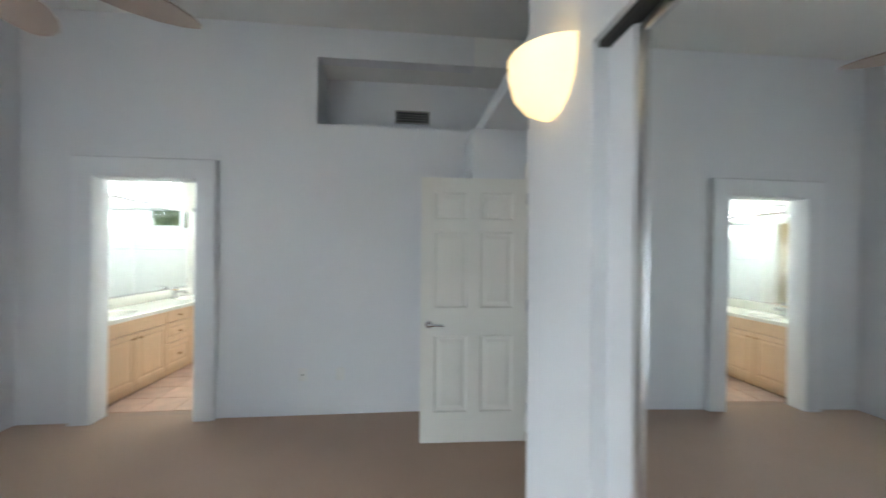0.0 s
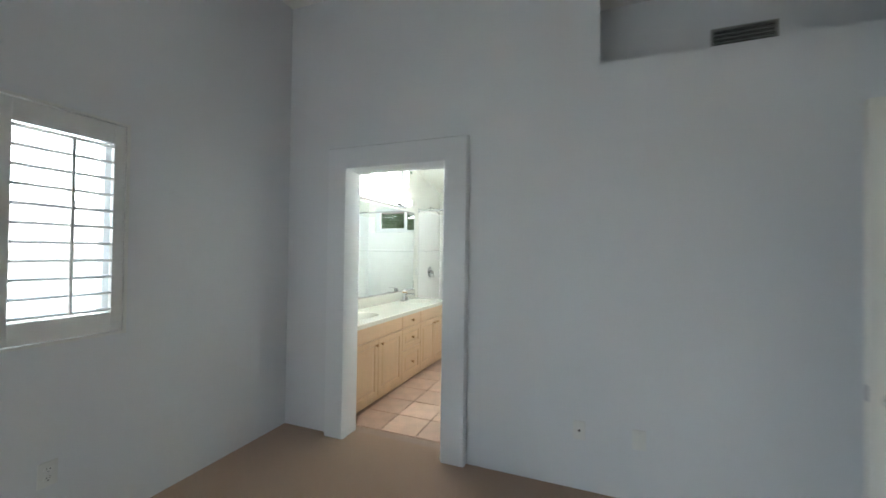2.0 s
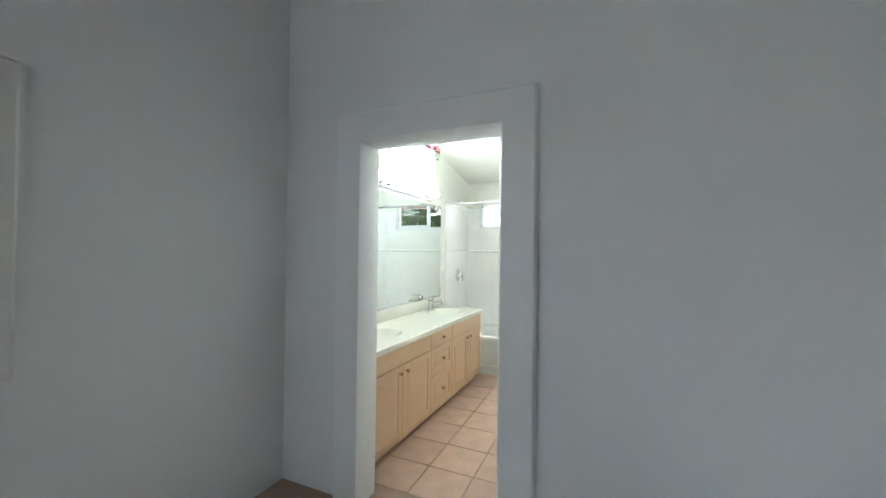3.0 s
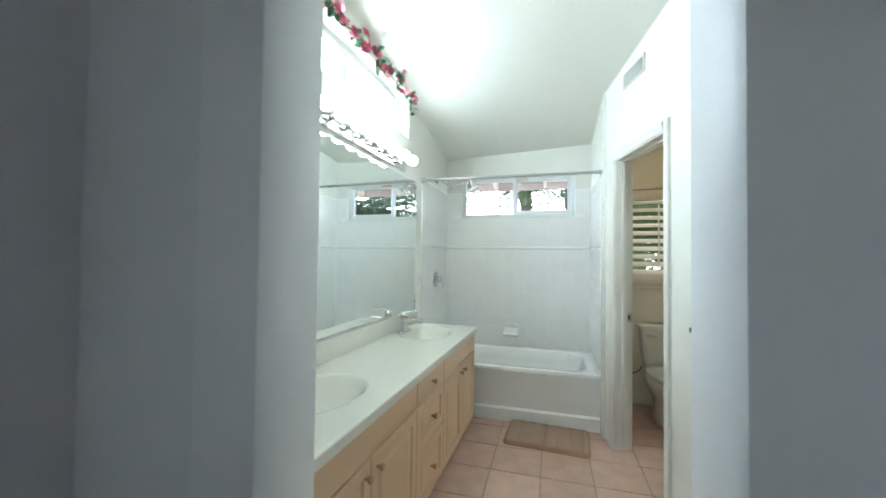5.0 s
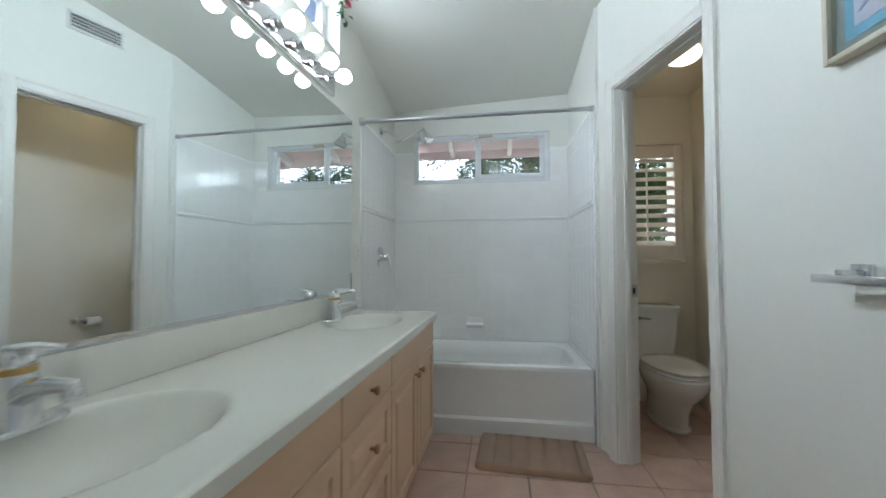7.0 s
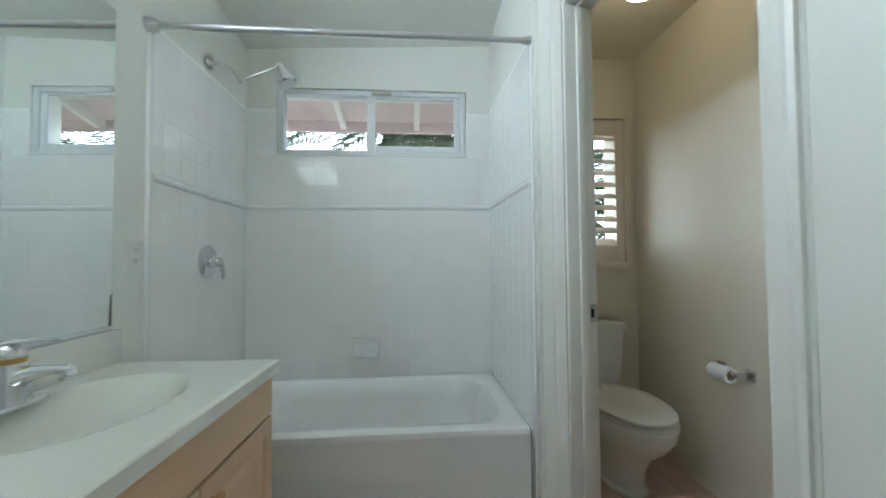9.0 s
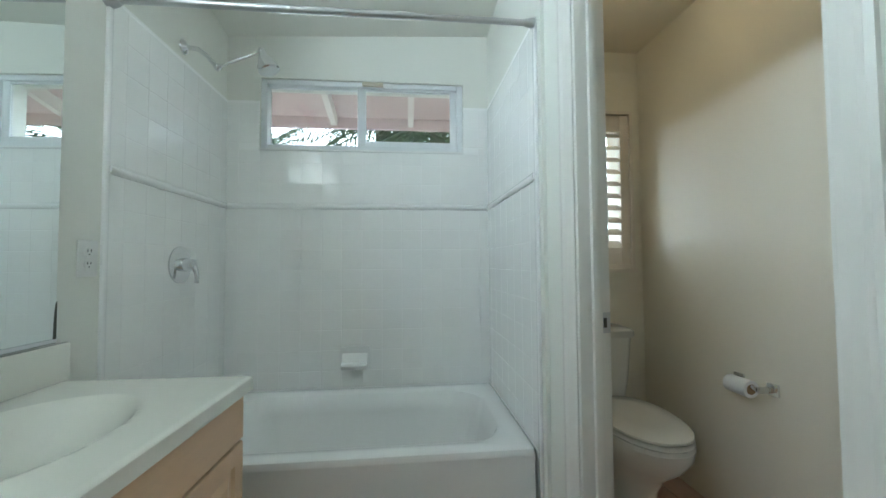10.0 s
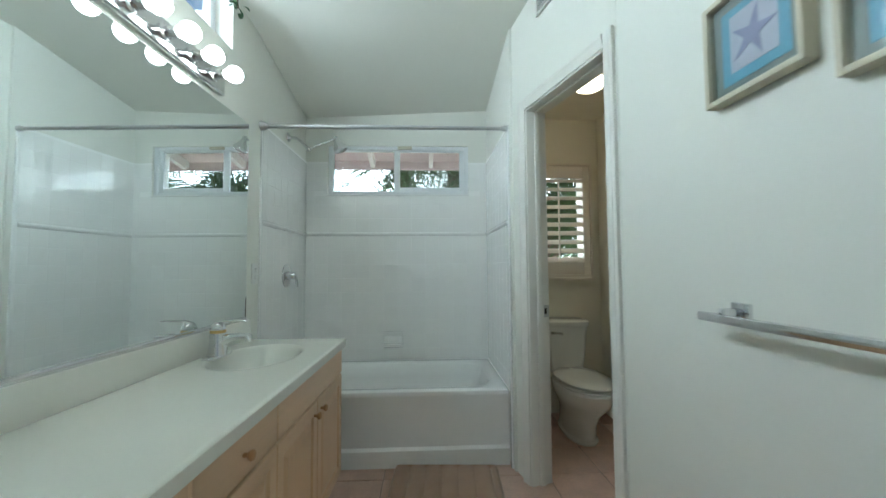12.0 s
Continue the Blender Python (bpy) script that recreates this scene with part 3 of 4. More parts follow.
# sliding mirror doors of the closet
for k, (y0, y1, x) in enumerate(((-0.62, 0.64, 1.012), (-1.9, -0.54, 1.042), (-2.74, -1.82, 1.012))):
    md = thing("closet_mirror_door", (x, (y0 + y1) / 2, 0.02), "sliding mirror closet door in a slim steel frame", "mirror door", "closet mirror doors",
               Matrix.Translation((x, (y0 + y1) / 2, 0.02)) @ Matrix.Rotation(radians(-1.2), 4, "Z") @ Matrix.Rotation(radians(0.5), 4, "Y"))
    h, w = 2.05, (y1 - y0) / 2
    box_part("mirror", MIRROR2, md, 0.0, 0.006, -w + 0.03, w - 0.03, 0.03, h - 0.03, 0)
    for a, b in ((-w, -w + 0.034), (w - 0.034, w)):
        box_part("frame_side", STEEL, md, -0.008, 0.012, a, b, 0, h, 0.004)
    box_part("frame_rail", STEEL, md, -0.007, 0.011, -w + 0.034, w - 0.034, 0, 0.03, 0.002)
    box_part("frame_rail", STEEL, md, -0.007, 0.011, -w + 0.034, w - 0.034, h - 0.03, h, 0.002)
structure("trim_closet_track", wall_boxes([(1.0, 1.06, -2.75, 0.769, 2.082, 2.099)]), DARKMETAL, "dark metal track over the mirror doors")
structure("trim_closet_side", wall_boxes([(1.03, 1.06, 0.645, 0.769, 0, 2.08)]), PAINT, "white jamb beside the mirror doors")

# ceiling fan
FC = Vector((-0.93, 0.95, 0))
fan = thing("ceiling_fan", (FC.x, FC.y, TOP), "pale wood ceiling fan with broad rounded blades", "ceiling fan")
bm = bmesh.new()
lathe(bm, [(0.075, -0.001), (0.07, -0.04), (0.02, -0.07)], Matrix.Identity(4))
part("canopy", bm, SHUTTER, fan)
bm = bmesh.new()
add_rod(bm, (0, 0, -0.06), (0, 0, -0.92), 0.013)
part("down_rod", bm, SHUTTER, fan)
bm = bmesh.new()
lathe(bm, [(0.04, -0.90), (0.11, -0.93), (0.125, -1.0), (0.10, -1.06), (0.05, -1.09), (0.01, -1.095)], Matrix.Identity(4))
part("motor_housing", bm, SHUTTER, fan)
bm = bmesh.new()
outline = [(0.17, 0.03), (0.24, 0.085), (0.34, 0.13), (0.44, 0.14), (0.54, 0.118), (0.62, 0.07), (0.665, 0.02), (0.67, 0.0)]
outline = outline + [(x, -y) for x, y in outline[-2::-1]]
loft(bm, [[Vector((x, y * math.cos(0.13), z + y * math.sin(0.13))) for x, y in outline] for z in (-1.068, -1.06)])
bmesh_blade = mesh_of("blade", bm, FANWOOD)
bm = bmesh.new()
add_box(bm, 0.09, 0.25, -0.02, 0.02, -1.057, -1.050)
bevel(bm, 0.003, 1)
arm_mesh = mesh_of("blade_arm", bm, SHUTTER)
for k in range(5):
    for nm, me in (("blade", bmesh_blade), ("blade_arm", arm_mesh)):
        o = new(nm, me)
        o.parent = fan
        o.rotation_euler = (0, 0, radians(44 + 72 * k))

# ---- bathroom: vanity ----
CX, CZ = -2.18, 0.812
DIV = [3.318, 4.237, 4.675, 5.505]


def raised_front(name, parent, mat, y0, y1, z0, z1, raised=True, label=""):
    """A cabinet front in the plane x = CX - 0.02, raised field in the middle."""
    bm = bmesh.new()
    x = CX - 0.038
    rings = [(0, x), (0, x + 0.014), (0.004, x + 0.018)]
    if raised:
        f = 0.05
        rings += [(f, x + 0.018), (f + 0.008, x + 0.010), (f + 0.018, x + 0.010), (f + 0.04, x + 0.017)]
    loft(bm, [[Vector((xx, y, z)) for y, z in ((y0 + i, z0 + i), (y1 - i, z0 + i), (y1 - i, z1 - i), (y0 + i, z1 - i))] for i, xx in rings])
    return part(name, bm, mat, parent, label, smooth=False)


def knob(parent, y, z):
    bm = bmesh.new()
    lathe(bm, [(0.006, -0.001), (0.0065, 0.012), (0.013, 0.017), (0.0155, 0.023), (0.013, 0.029), (0.005, 0.0315)],
          Matrix.Translation((CX - 0.02, y, z)) @ Matrix.Rotation(radians(90), 4, "Y"), 18)
    part("knob", bm, KNOBWOOD, parent, "round reddish wooden knob")


def cabinet(y0, y1, label, kind):
    c = thing("vanity_cabinet", (0, 0, 0), label, "cabinet", "vanity cabinets", VAN)
    bm = wall_boxes([(BX + 0.002, CX - 0.06, y0 + 0.001, y1 - 0.001, 0.085, 0.60), (CX - 0.06, CX - 0.04, y0 + 0.001, y1 - 0.001, 0.085, 0.768), (BX + 0.002, CX - 0.06, y1 - 0.017, y1 - 0.001, 0.60, 0.768), (BX + 0.002, CX - 0.10, y0 + 0.001, y1 - 0.001, 0.0, 0.085)])
    part("body", bm, MAPLE, c, smooth=False)
    g = 0.002
    if kind == "drawers":
        for z0, z1 in ((0.632, 0.766), (0.398, 0.624), (0.094, 0.390)):
            d = raised_front("drawer", c, MAPLEH, y0 + g, y1 - g, z0, z1, z1 - z0 > 0.2)
            knob(d, (y0 + y1) / 2, (z0 + z1) / 2)
    else:
        raised_front("false_front", c, MAPLEH, y0 + g, y1 - g, 0.632, 0.766, False)
        mid = (y0 + y1) / 2
        for a, b, k in ((y0 + g, mid - g, mid - 0.045), (mid + g, y1 - g, mid + 0.045)):
            d = raised_front("door", c, MAPLE, a, b, 0.094, 0.624)
            knob(d, k, 0.573)
    return c


cabinet(DIV[0], DIV[1], "pale maple vanity cabinet with two raised-panel doors", "doors")
cabinet(DIV[1], DIV[2], "pale maple vanity cabinet with three drawers", "drawers")
cabinet(DIV[2], DIV[3], "pale maple vanity cabinet with two doors beside the tub", "doors")

# worktop with two moulded basins
SINKS = [(-2.485, 3.84), (-2.485, 5.125)]
ct = thing("vanity_worktop", (0, 0, 0), "cream cultured-marble vanity top with two moulded oval basins", "countertop", "", VAN)
bm = bmesh.new()
nx, ny = 58, 230
x0, x1, y0, y1 = BX + 0.003, CX, 3.317, 5.517


def top_z(x, y):
    z = CZ
    for sx, sy in SINKS:
        d = math.hypot((x - sx) / 0.185, (y - sy) / 0.245)
        if d < 1:
            z -= 0.12 * (1 - d ** 3) ** 1.25
    e = min(x1 - x, y1 - y)
    return z - (0.006 * (1 - e / 0.008) ** 2 if e < 0.008 else 0)


xs = [x0 + (x1 - x0) * i / nx for i in range(nx)] + [x1 - 0.003, x1]
ys = [y0 + (y1 - y0) * i / ny for i in range(ny)] + [y1 - 0.003, y1]
vs = [[bm.verts.new((x, y, top_z(x, y))) for y in ys] for x in xs]
for i in range(len(xs) - 1):
    for j in range(len(ys) - 1):
        bm.faces.new((vs[i][j], vs[i + 1][j], vs[i + 1][j + 1], vs[i][j + 1]))
lowf = [bm.verts.new((CX, y, CZ - 0.042)) for y in ys]
for j in range(len(ys) - 1):
    bm.faces.new((vs[-1][j], lowf[j], lowf[j + 1], vs[-1][j + 1]))
lows = [bm.verts.new((x, y1, CZ - 0.042)) for x in xs[:-1]] + [lowf[-1]]
for i in range(len(xs) - 1):
    bm.faces.new((vs[i][-1], vs[i + 1][-1], lows[i + 1], lows[i]))
part("top", bm, COUNTER, ct)
box_part("backsplash", COUNTER, ct, BX + 0.003, BX + 0.022, y0, y1, CZ + 0.001, 0.925, 0.004)
for sx, sy in SINKS:
    bm = bmesh.new()
    lathe(bm, [(0.001, 0.006), (0.014, 0.0065), (0.022, 0.003), (0.023, -0.004)][::-1], Matrix.Translation((sx, sy, CZ - 0.119)), 20)
    part("drain", bm, CHROME, ct, "chrome basin drain")

for k, (sx, sy) in enumerate(SINKS):
    fx = -2.655
    f = thing("basin_faucet", (fx, sy, CZ), "chrome single-lever basin faucet with a worn brass ring", "faucet", "vanity faucets", VAN @ Matrix.Translation((fx, sy - 0.01, CZ)) @ Matrix.Diagonal((1.15, 1.15, 1.2, 1)))
    bm = bmesh.new()
    pr = [(0.076 * math.copysign(abs(math.sin(a)) ** 0.7, math.sin(a)), 0.031 * math.copysign(abs(math.cos(a)) ** 0.8, math.cos(a))) for a in [2 * math.pi * j / 28 for j in range(28)]]
    loft(bm, [[Vector((v * s, u * s, z)) for u, v in pr] for s, z in ((1, 0), (1, 0.005), (0.95, 0.009))])
    part("deck_plate", bm, CHROME, f)
    bm = bmesh.new()
    lathe(bm, [(0.036, 0.008), (0.034, 0.022), (0.030, 0.05), (0.0285, 0.082), (0.027, 0.087)], Matrix.Identity(4))
    part("body", bm, CHROME, f)
    bm = bmesh.new()
    lathe(bm, [(0.026, 0.087), (0.0285, 0.088), (0.0287, 0.097), (0.026, 0.098)], Matrix.Identity(4))
    part("ring", bm, BRASS, f, "worn brass-coloured ring")
    bm = bmesh.new()
    tube(bm, [(0.012, 0, 0.052), (0.038, 0, 0.066), (0.072, 0, 0.073), (0.104, 0, 0.074), (0.122, 0, 0.072), (0.127, 0, 0.071)], [0.021, 0.017, 0.0125, 0.0105, 0.0125, 0.009], 16)
    part("spout", bm, CHROME, f)
    bm = bmesh.new()
    lathe(bm, [(0.0125, 0.0), (0.0135, 0.004), (0.0135, 0.016), (0.0115, 0.019)], Matrix.Translation((0.118, 0, 0.054)))
    part("aerator", bm, CHROME, f)
    bm = bmesh.new()
    lathe(bm, [(0.026, 0.098), (0.0275, 0.104), (0.024, 0.117), (0.014, 0.126), (0.004, 0.129)], Matrix.Identity(4))
    bl = [(-0.012, 0.121, 0.017, 0.006), (0.015, 0.129, 0.016, 0.005), (0.05, 0.132, 0.012, 0.004), (0.085, 0.132, 0.0095, 0.0035), (0.108, 0.130, 0.0075, 0.003)]
    loft(bm, [[Vector((x, w * math.cos(q), z + h * math.sin(q))) for q in [2 * math.pi * j / 14 for j in range(14)]] for x, z, w, h in bl])
    part("lever", bm, CHROME, f)
    bm = bmesh.new()
    add_rod(bm, (-0.02, 0, 0.01), (-0.02, 0, 0.085), 0.0025)
    add_ball(bm, (-0.02, 0, 0.089), 0.006)
    part("pop_up_rod", bm, CHROME, f)

# vanity mirror
mi = thing("vanity_mirror", (0, 0, 0), "large frameless wall mirror over the double vanity", "mirror", "", VAN)
box_part("glass", MIRROR, mi, BX + 0.001, BX + 0.008, 3.325, 5.482, 0.94, 2.01, 0)
box_part("bottom_channel", CHROME, mi, BX + 0.001, BX + 0.013, 3.325, 5.482, 0.927, 0.941, 0.002, "thin chrome bottom channel")
bm = bmesh.new()
loft(bm, [[Vector((x, y, z)) for y, z in ((5.475, 0.941), (5.4835, 0.941), (5.4835, 1.048), (5.48, 1.038), (5.477, 1.003))] for x in (BX + 0.0075, BX + 0.0092)])
part("tarnish", bm, MIRROREDGE, mi, "tarnished dark corner of the mirror")

# light bar with globes
lb = thing("vanity_light_bar", (0, 0, 0), "chrome vanity light bar with a row of lit globe bulbs", "light bar", "", VAN)
bm = bmesh.new()
add_box(bm, BX + 0.001, BX + 0.03, 3.92, 5.205, 2.037, 2.153)
bevel(bm, 0.008, 3)
part("bar", bm, CHROME, lb, "polished chrome bar")
bm = bmesh.new()
lathe(bm, [(0.030, 0.0), (0.030, 0.006), (0.021, 0.012), (0.021, 0.052), (0.0195, 0.055)], Matrix.Rotation(radians(90), 4, "Y"), 20)
sock = mesh_of("socket", bm, CHROME)
bm = bmesh.new()
add_ball(bm, (0.098, 0, 0), 0.0375, u=24, v=16)
add_rod(bm, (0.052, 0, 0), (0.07, 0, 0), 0.017, 0.026)
glo = mesh_of("globe_bulb", bm, BULB)
for k in range(8):
    s = new("socket", sock)
    s.parent, s.location = lb, (BX + 0.03, 4.02 + 0.155 * k, 2.095)
    g = new("globe_bulb", glo)
    g.parent = s

# high window over the vanity
hw = tagged(new("window_2"), "high white-framed fixed window over the vanity", "window", kind="structure")
hw.matrix_world = VAN
HX0, HX1 = BX - 0.135, BX - 0.09
for a, b, z0, z1 in ((3.72, 3.765, 2.335, 2.68), (5.27, 5.315, 2.335, 2.68), (3.765, 5.27, 2.335, 2.375), (3.765, 5.27, 2.64, 2.68), (4.495, 4.535, 2.375, 2.64)):
    box_part("window_frame", VINYL, hw, HX0, HX1, a, b, z0, z1, 0.004)
for a, b in ((3.765, 4.495), (4.535, 5.27)):
    p = box_part("pane", GLASS, hw, HX0 + 0.02, HX0 + 0.025, a, b, 2.375, 2.64, 0)
    p.visible_shadow = False

# garland of silk roses along the top of the high window
ga = thing("rose_garland", (0, 0, 0), "garland of pink silk roses and leaves above the window", "garland", "", VAN)
rnd = random.Random(4)
spine = [Vector((BX + 0.03 + 0.025 * math.sin(i * 0.9), 3.80 + 1.55 * i / 40, 2.68 + 0.02 * math.sin(i * 0.7) - (0.10 * max(0, (i - 33) / 7) ** 2))) for i in range(41)]
bm = bmesh.new()
tube(bm, spine, 0.005, 6)
part("stem", bm, STEM, ga, "thin brown vine stem")
lm = []
for v in range(3):
    bm = bmesh.new()
    L, W = 0.048, 0.017
    rows_ = []
    for i in range(6):
        s = i / 5
        w = W * math.sin(math.pi * min(0.97, s * 0.9 + 0.06)) ** 0.8
        rows_.append([bm.verts.new((s * L, -w, 0.004 * math.sin(3 * s) - 0.02 * s * s + 0.004)), bm.verts.new((s * L, 0, -0.02 * s * s)), bm.verts.new((s * L, w, 0.005 - 0.02 * s * s))])
    for p, q in zip(rows_, rows_[1:]):
        for k in range(2):
            bm.faces.new((p[k], p[k + 1], q[k + 1], q[k]))
    lm.append(mesh_of("leaf", bm, LEAF))
roses = []
for mat in (ROSE, ROSE2):
    bm = bmesh.new()
    for ringi, (r, h, n) in enumerate(((0.006, 0.020, 3), (0.013, 0.018, 5), (0.021, 0.012, 6), (0.027, 0.004, 6))):
        for k in range(n):
            a = 2 * math.pi * k / n + ringi * 0.7
            c, s = math.cos(a), math.sin(a)
            t = Vector((-s, c, 0))
            o = Vector((c, s, 0))
            w = r * 0.95
            p = [o * r * 0.35 - t * w * 0.5, o * r * 0.35 + t * w * 0.5, o * r * 0.9 + t * w * 0.8 + Vector((0, 0, h)), o * r * 1.1 + Vector((0, 0, h + 0.006)), o * r * 0.9 - t * w * 0.8 + Vector((0, 0, h))]
            bm.faces.new([bm.verts.new(q) for q in p])
    roses.append(mesh_of("rose", bm, mat))
for i in range(150):
    base = spine[rnd.randrange(41)]
    lf = new("leaf", lm[i % 3])
    lf.parent, lf.location = ga, base + Vector((rnd.uniform(-0.01, 0.03), rnd.uniform(-0.03, 0.03), rnd.uniform(-0.03, 0.03)))
    lf.rotation_euler = (rnd.uniform(-1.2, 1.2), rnd.uniform(-0.6, 1.3), rnd.uniform(-3.1, 3.1))
    lf.scale = [rnd.uniform(0.7, 1.25)] * 3
for i in range(34):
    base = spine[min(40, int(i * 41 / 34))]
    ro = new("rose", roses[i % 2])
    ro.parent, ro.location = ga, base + Vector((rnd.uniform(0.01, 0.045), rnd.uniform(-0.02, 0.02), rnd.uniform(-0.045, 0.02)))
    ro.rotation_euler = (rnd.uniform(-0.7, 0.7), rnd.uniform(0.7, 2.0), rnd.uniform(-0.6, 0.6))
    ro.scale = [rnd.uniform(0.7, 1.2)] * 3

# ---- bathroom: tub and fittings ----
TX0, TX1, TY0, TY1, TZ = -2.704, -1.2255, 5.69, 6.474, 0.45


def rounded(cx, cy, hx, hy, r, z, n=8):
    out = []
    for qx, qy, a0 in ((1, 1, 0), (-1, 1, 90), (-1, -1, 180), (1, -1, 270)):
        for k in range(n + 1):
            a = radians(a0 + 90 * k / n)
            out.append(Vector((cx + qx * (hx - r) + r * math.cos(a), cy + qy * (hy - r) + r * math.sin(a), z)))
    return out


tub = thing("bathtub", (0, 0, 0), "white enamelled alcove bathtub with a plain apron", "bathtub")
bm = bmesh.new()
cx, cy, hx, hy = (TX0 + TX1) / 2, (TY0 + TY1) / 2, (TX1 - TX0) / 2, (TY1 - TY0) / 2
loft(bm, [rounded(cx, cy, hx, hy, 0.012, TZ - 0.03), rounded(cx, cy, hx, hy, 0.012, TZ - 0.02), rounded(cx, cy, hx - 0.004, hy - 0.004, 0.012, TZ - 0.006), rounded(cx, cy, hx - 0.015, hy - 0.015, 0.012, TZ),
          rounded(cx, cy + 0.005, hx - 0.075, hy - 0.075, 0.16, TZ - 0.004), rounded(cx, cy + 0.005, hx - 0.09, hy - 0.09, 0.17, TZ - 0.016), rounded(cx, cy + 0.005, hx - 0.115, hy - 0.115, 0.18, TZ - 0.10),
          rounded(cx, cy + 0.005, hx - 0.16, hy - 0.15, 0.17, TZ - 0.28), rounded(cx, cy + 0.005, hx - 0.25, hy - 0.2, 0.13, TZ - 0.34)], cap_low=False)
part("basin", bm, ENAMEL, tub)
bm = bmesh.new()
pf = [(TY0 + 0.009, TZ - 0.06), (TY0 + 0.012, 0.115), (TY0 - 0.006, 0.10), (TY0 - 0.006, 0.0), (TY0 + 0.06, 0.0), (TY0 + 0.06, TZ - 0.02), (TY0 + 0.004, TZ - 0.02), (TY0 + 0.004, TZ - 0.035)]
loft(bm, [[Vector((x, y, z)) for y, z in pf] for x in (TX0 + 0.001, TX1 - 0.001)])
part("apron", bm, ENAMEL, tub)

# shower fittings on the tap wall
TILEX = BX + 0.0105
sh = thing("shower_fixture", (TILEX, 6.06, 2.14), "chrome shower head on a bent double arm", "shower head")
bm = bmesh.new()
lathe(bm, [(0.034, 0.0), (0.032, 0.006), (0.016, 0.014), (0.011, 0.018)], Matrix.Rotation(radians(90), 4, "Y"))
part("flange", bm, CHROME, sh)
bm = bmesh.new()
tube(bm, [(0.01, 0, 0), (0.06, 0, -0.006), (0.10, 0, -0.035), (0.14, 0, -0.080)], 0.0105)
add_ball(bm, (0.147, 0, -0.086), 0.017)
tube(bm, [(0.147, 0, -0.086), (0.33, 0, -0.008)], 0.006)
add_ball(bm, (0.338, 0, -0.004), 0.017)
part("arm", bm, CHROME, sh)
bm = bmesh.new()
lathe(bm, [(0.014, 0.02), (0.019, 0.0), (0.031, -0.024), (0.047, -0.052), (0.048, -0.076), (0.042, -0.081)][::-1], Matrix.Translation((0.346, 0, -0.022)) @ Matrix.Rotation(radians(-22), 4, "Y"))
part("head", bm, CHROME, sh)
va = thing("shower_valve", (TILEX, 6.06, 1.15), "round chrome shower valve with a lever handle", "shower valve")
bm = bmesh.new()
lathe(bm, [(0.082, 0.0), (0.081, 0.006), (0.06, 0.012), (0.03, 0.014)], Matrix.Rotation(radians(90), 4, "Y"), 36)
part("escutcheon", bm, CHROME, va)
bm = bmesh.new()
lathe(bm, [(0.030, 0.012), (0.029, 0.04), (0.024, 0.062), (0.012, 0.066)], Matrix.Rotation(radians(90), 4, "Y"))
tube(bm, [(0.045, 0, 0.01), (0.066, 0, -0.015), (0.072, 0.004, -0.055), (0.070, 0.006, -0.082)], [0.014, 0.011, 0.009, 0.008])
part("lever", bm, CHROME, va)

rod = thing("shower_rod", (0, 0, 0), "brushed steel shower curtain rod across the tub", "curtain rod")
RY, RZ = 5.64, 2.06
bm = bmesh.new()
add_rod(bm, (BX + 0.01, RY, RZ), (-1.70, RY, RZ), 0.0135)
part("tube", bm, STEEL, rod)
bm = bmesh.new()
add_rod(bm, (-1.72, RY, RZ), (-1.235, RY, RZ), 0.0115)
part("inner_tube", bm, STEEL, rod)
for x, s, k in ((BX, 1, 1), (-1.2255, -1, 0.6)):
    bm = bmesh.new()
    lathe(bm, [(0.030 * k, 0.0), (0.030 * k, 0.008), (0.024 * k, 0.03), (0.016 * k, 0.045)], Matrix.Translation((x, RY, RZ)) @ Matrix.Rotation(radians(90 * s), 4, "Y"))
    part("end_cup", bm, STEEL, rod)

so = thing("soap_dish", (-2.005, 6.479, 0.612), "white ceramic soap dish set in the tiles", "soap dish")
bm = bmesh.new()
loft(bm, [rounded(0, 0, 0.082, 0.068, 0.01, z, 4) for z in (0.0, 0.012)])
bmesh.ops.rotate(bm, verts=bm.verts, matrix=Matrix.Rotation(radians(90), 3, "X"))
part("plate", bm, ENAMEL, so)
bm = bmesh.new()
pf = [(-0.012, 0.03), (-0.030, -0.02), (-0.062, -0.022), (-0.068, -0.030), (-0.060, -0.05), (-0.012, -0.062)]
loft(bm, [[Vector((x * k, -0.012 + (y + 0.012) * k, z * (0.6 + 0.4 * k))) for y, z in pf] for x, k in ((-0.078, 0.75), (-0.074, 0.95), (-0.06, 1), (0.06, 1), (0.074, 0.95), (0.078, 0.75))])
part("tray", bm, ENAMEL, so)

# sliding window over the tub
w3 = tagged(new("window_3"), "white vinyl sliding window above the tub", "window", kind="structure")
WX0, WX1, WZ0, WZ1, YF = -2.545, -1.37, 1.812, 2.225, 6.505
for a, b, z0, z1, y in ((WX0, WX0 + 0.035, WZ0, WZ1, YF), (WX1 - 0.035, WX1, WZ0, WZ1, YF), (WX0 + 0.035, WX1 - 0.035, WZ0, WZ0 + 0.03, YF), (WX0 + 0.035, WX1 - 0.035, WZ1 - 0.03, WZ1, YF)):
    box_part("window_frame", VINYL, w3, a, b, y, y + 0.07, z0, z1, 0.004)
MX = -1.977
for a, b, z0, z1 in ((MX - 0.022, MX + 0.028, WZ0 + 0.03, WZ1 - 0.03), (WX1 - 0.075, WX1 - 0.035, WZ0 + 0.03, WZ1 - 0.03), (MX + 0.028, WX1 - 0.075, WZ0 + 0.03, WZ0 + 0.065), (MX + 0.028, WX1 - 0.075, WZ1 - 0.045, WZ1 - 0.03)):
    box_part("sash", VINYL, w3, a, b, YF + 0.012, YF + 0.038, z0, z1, 0.003)
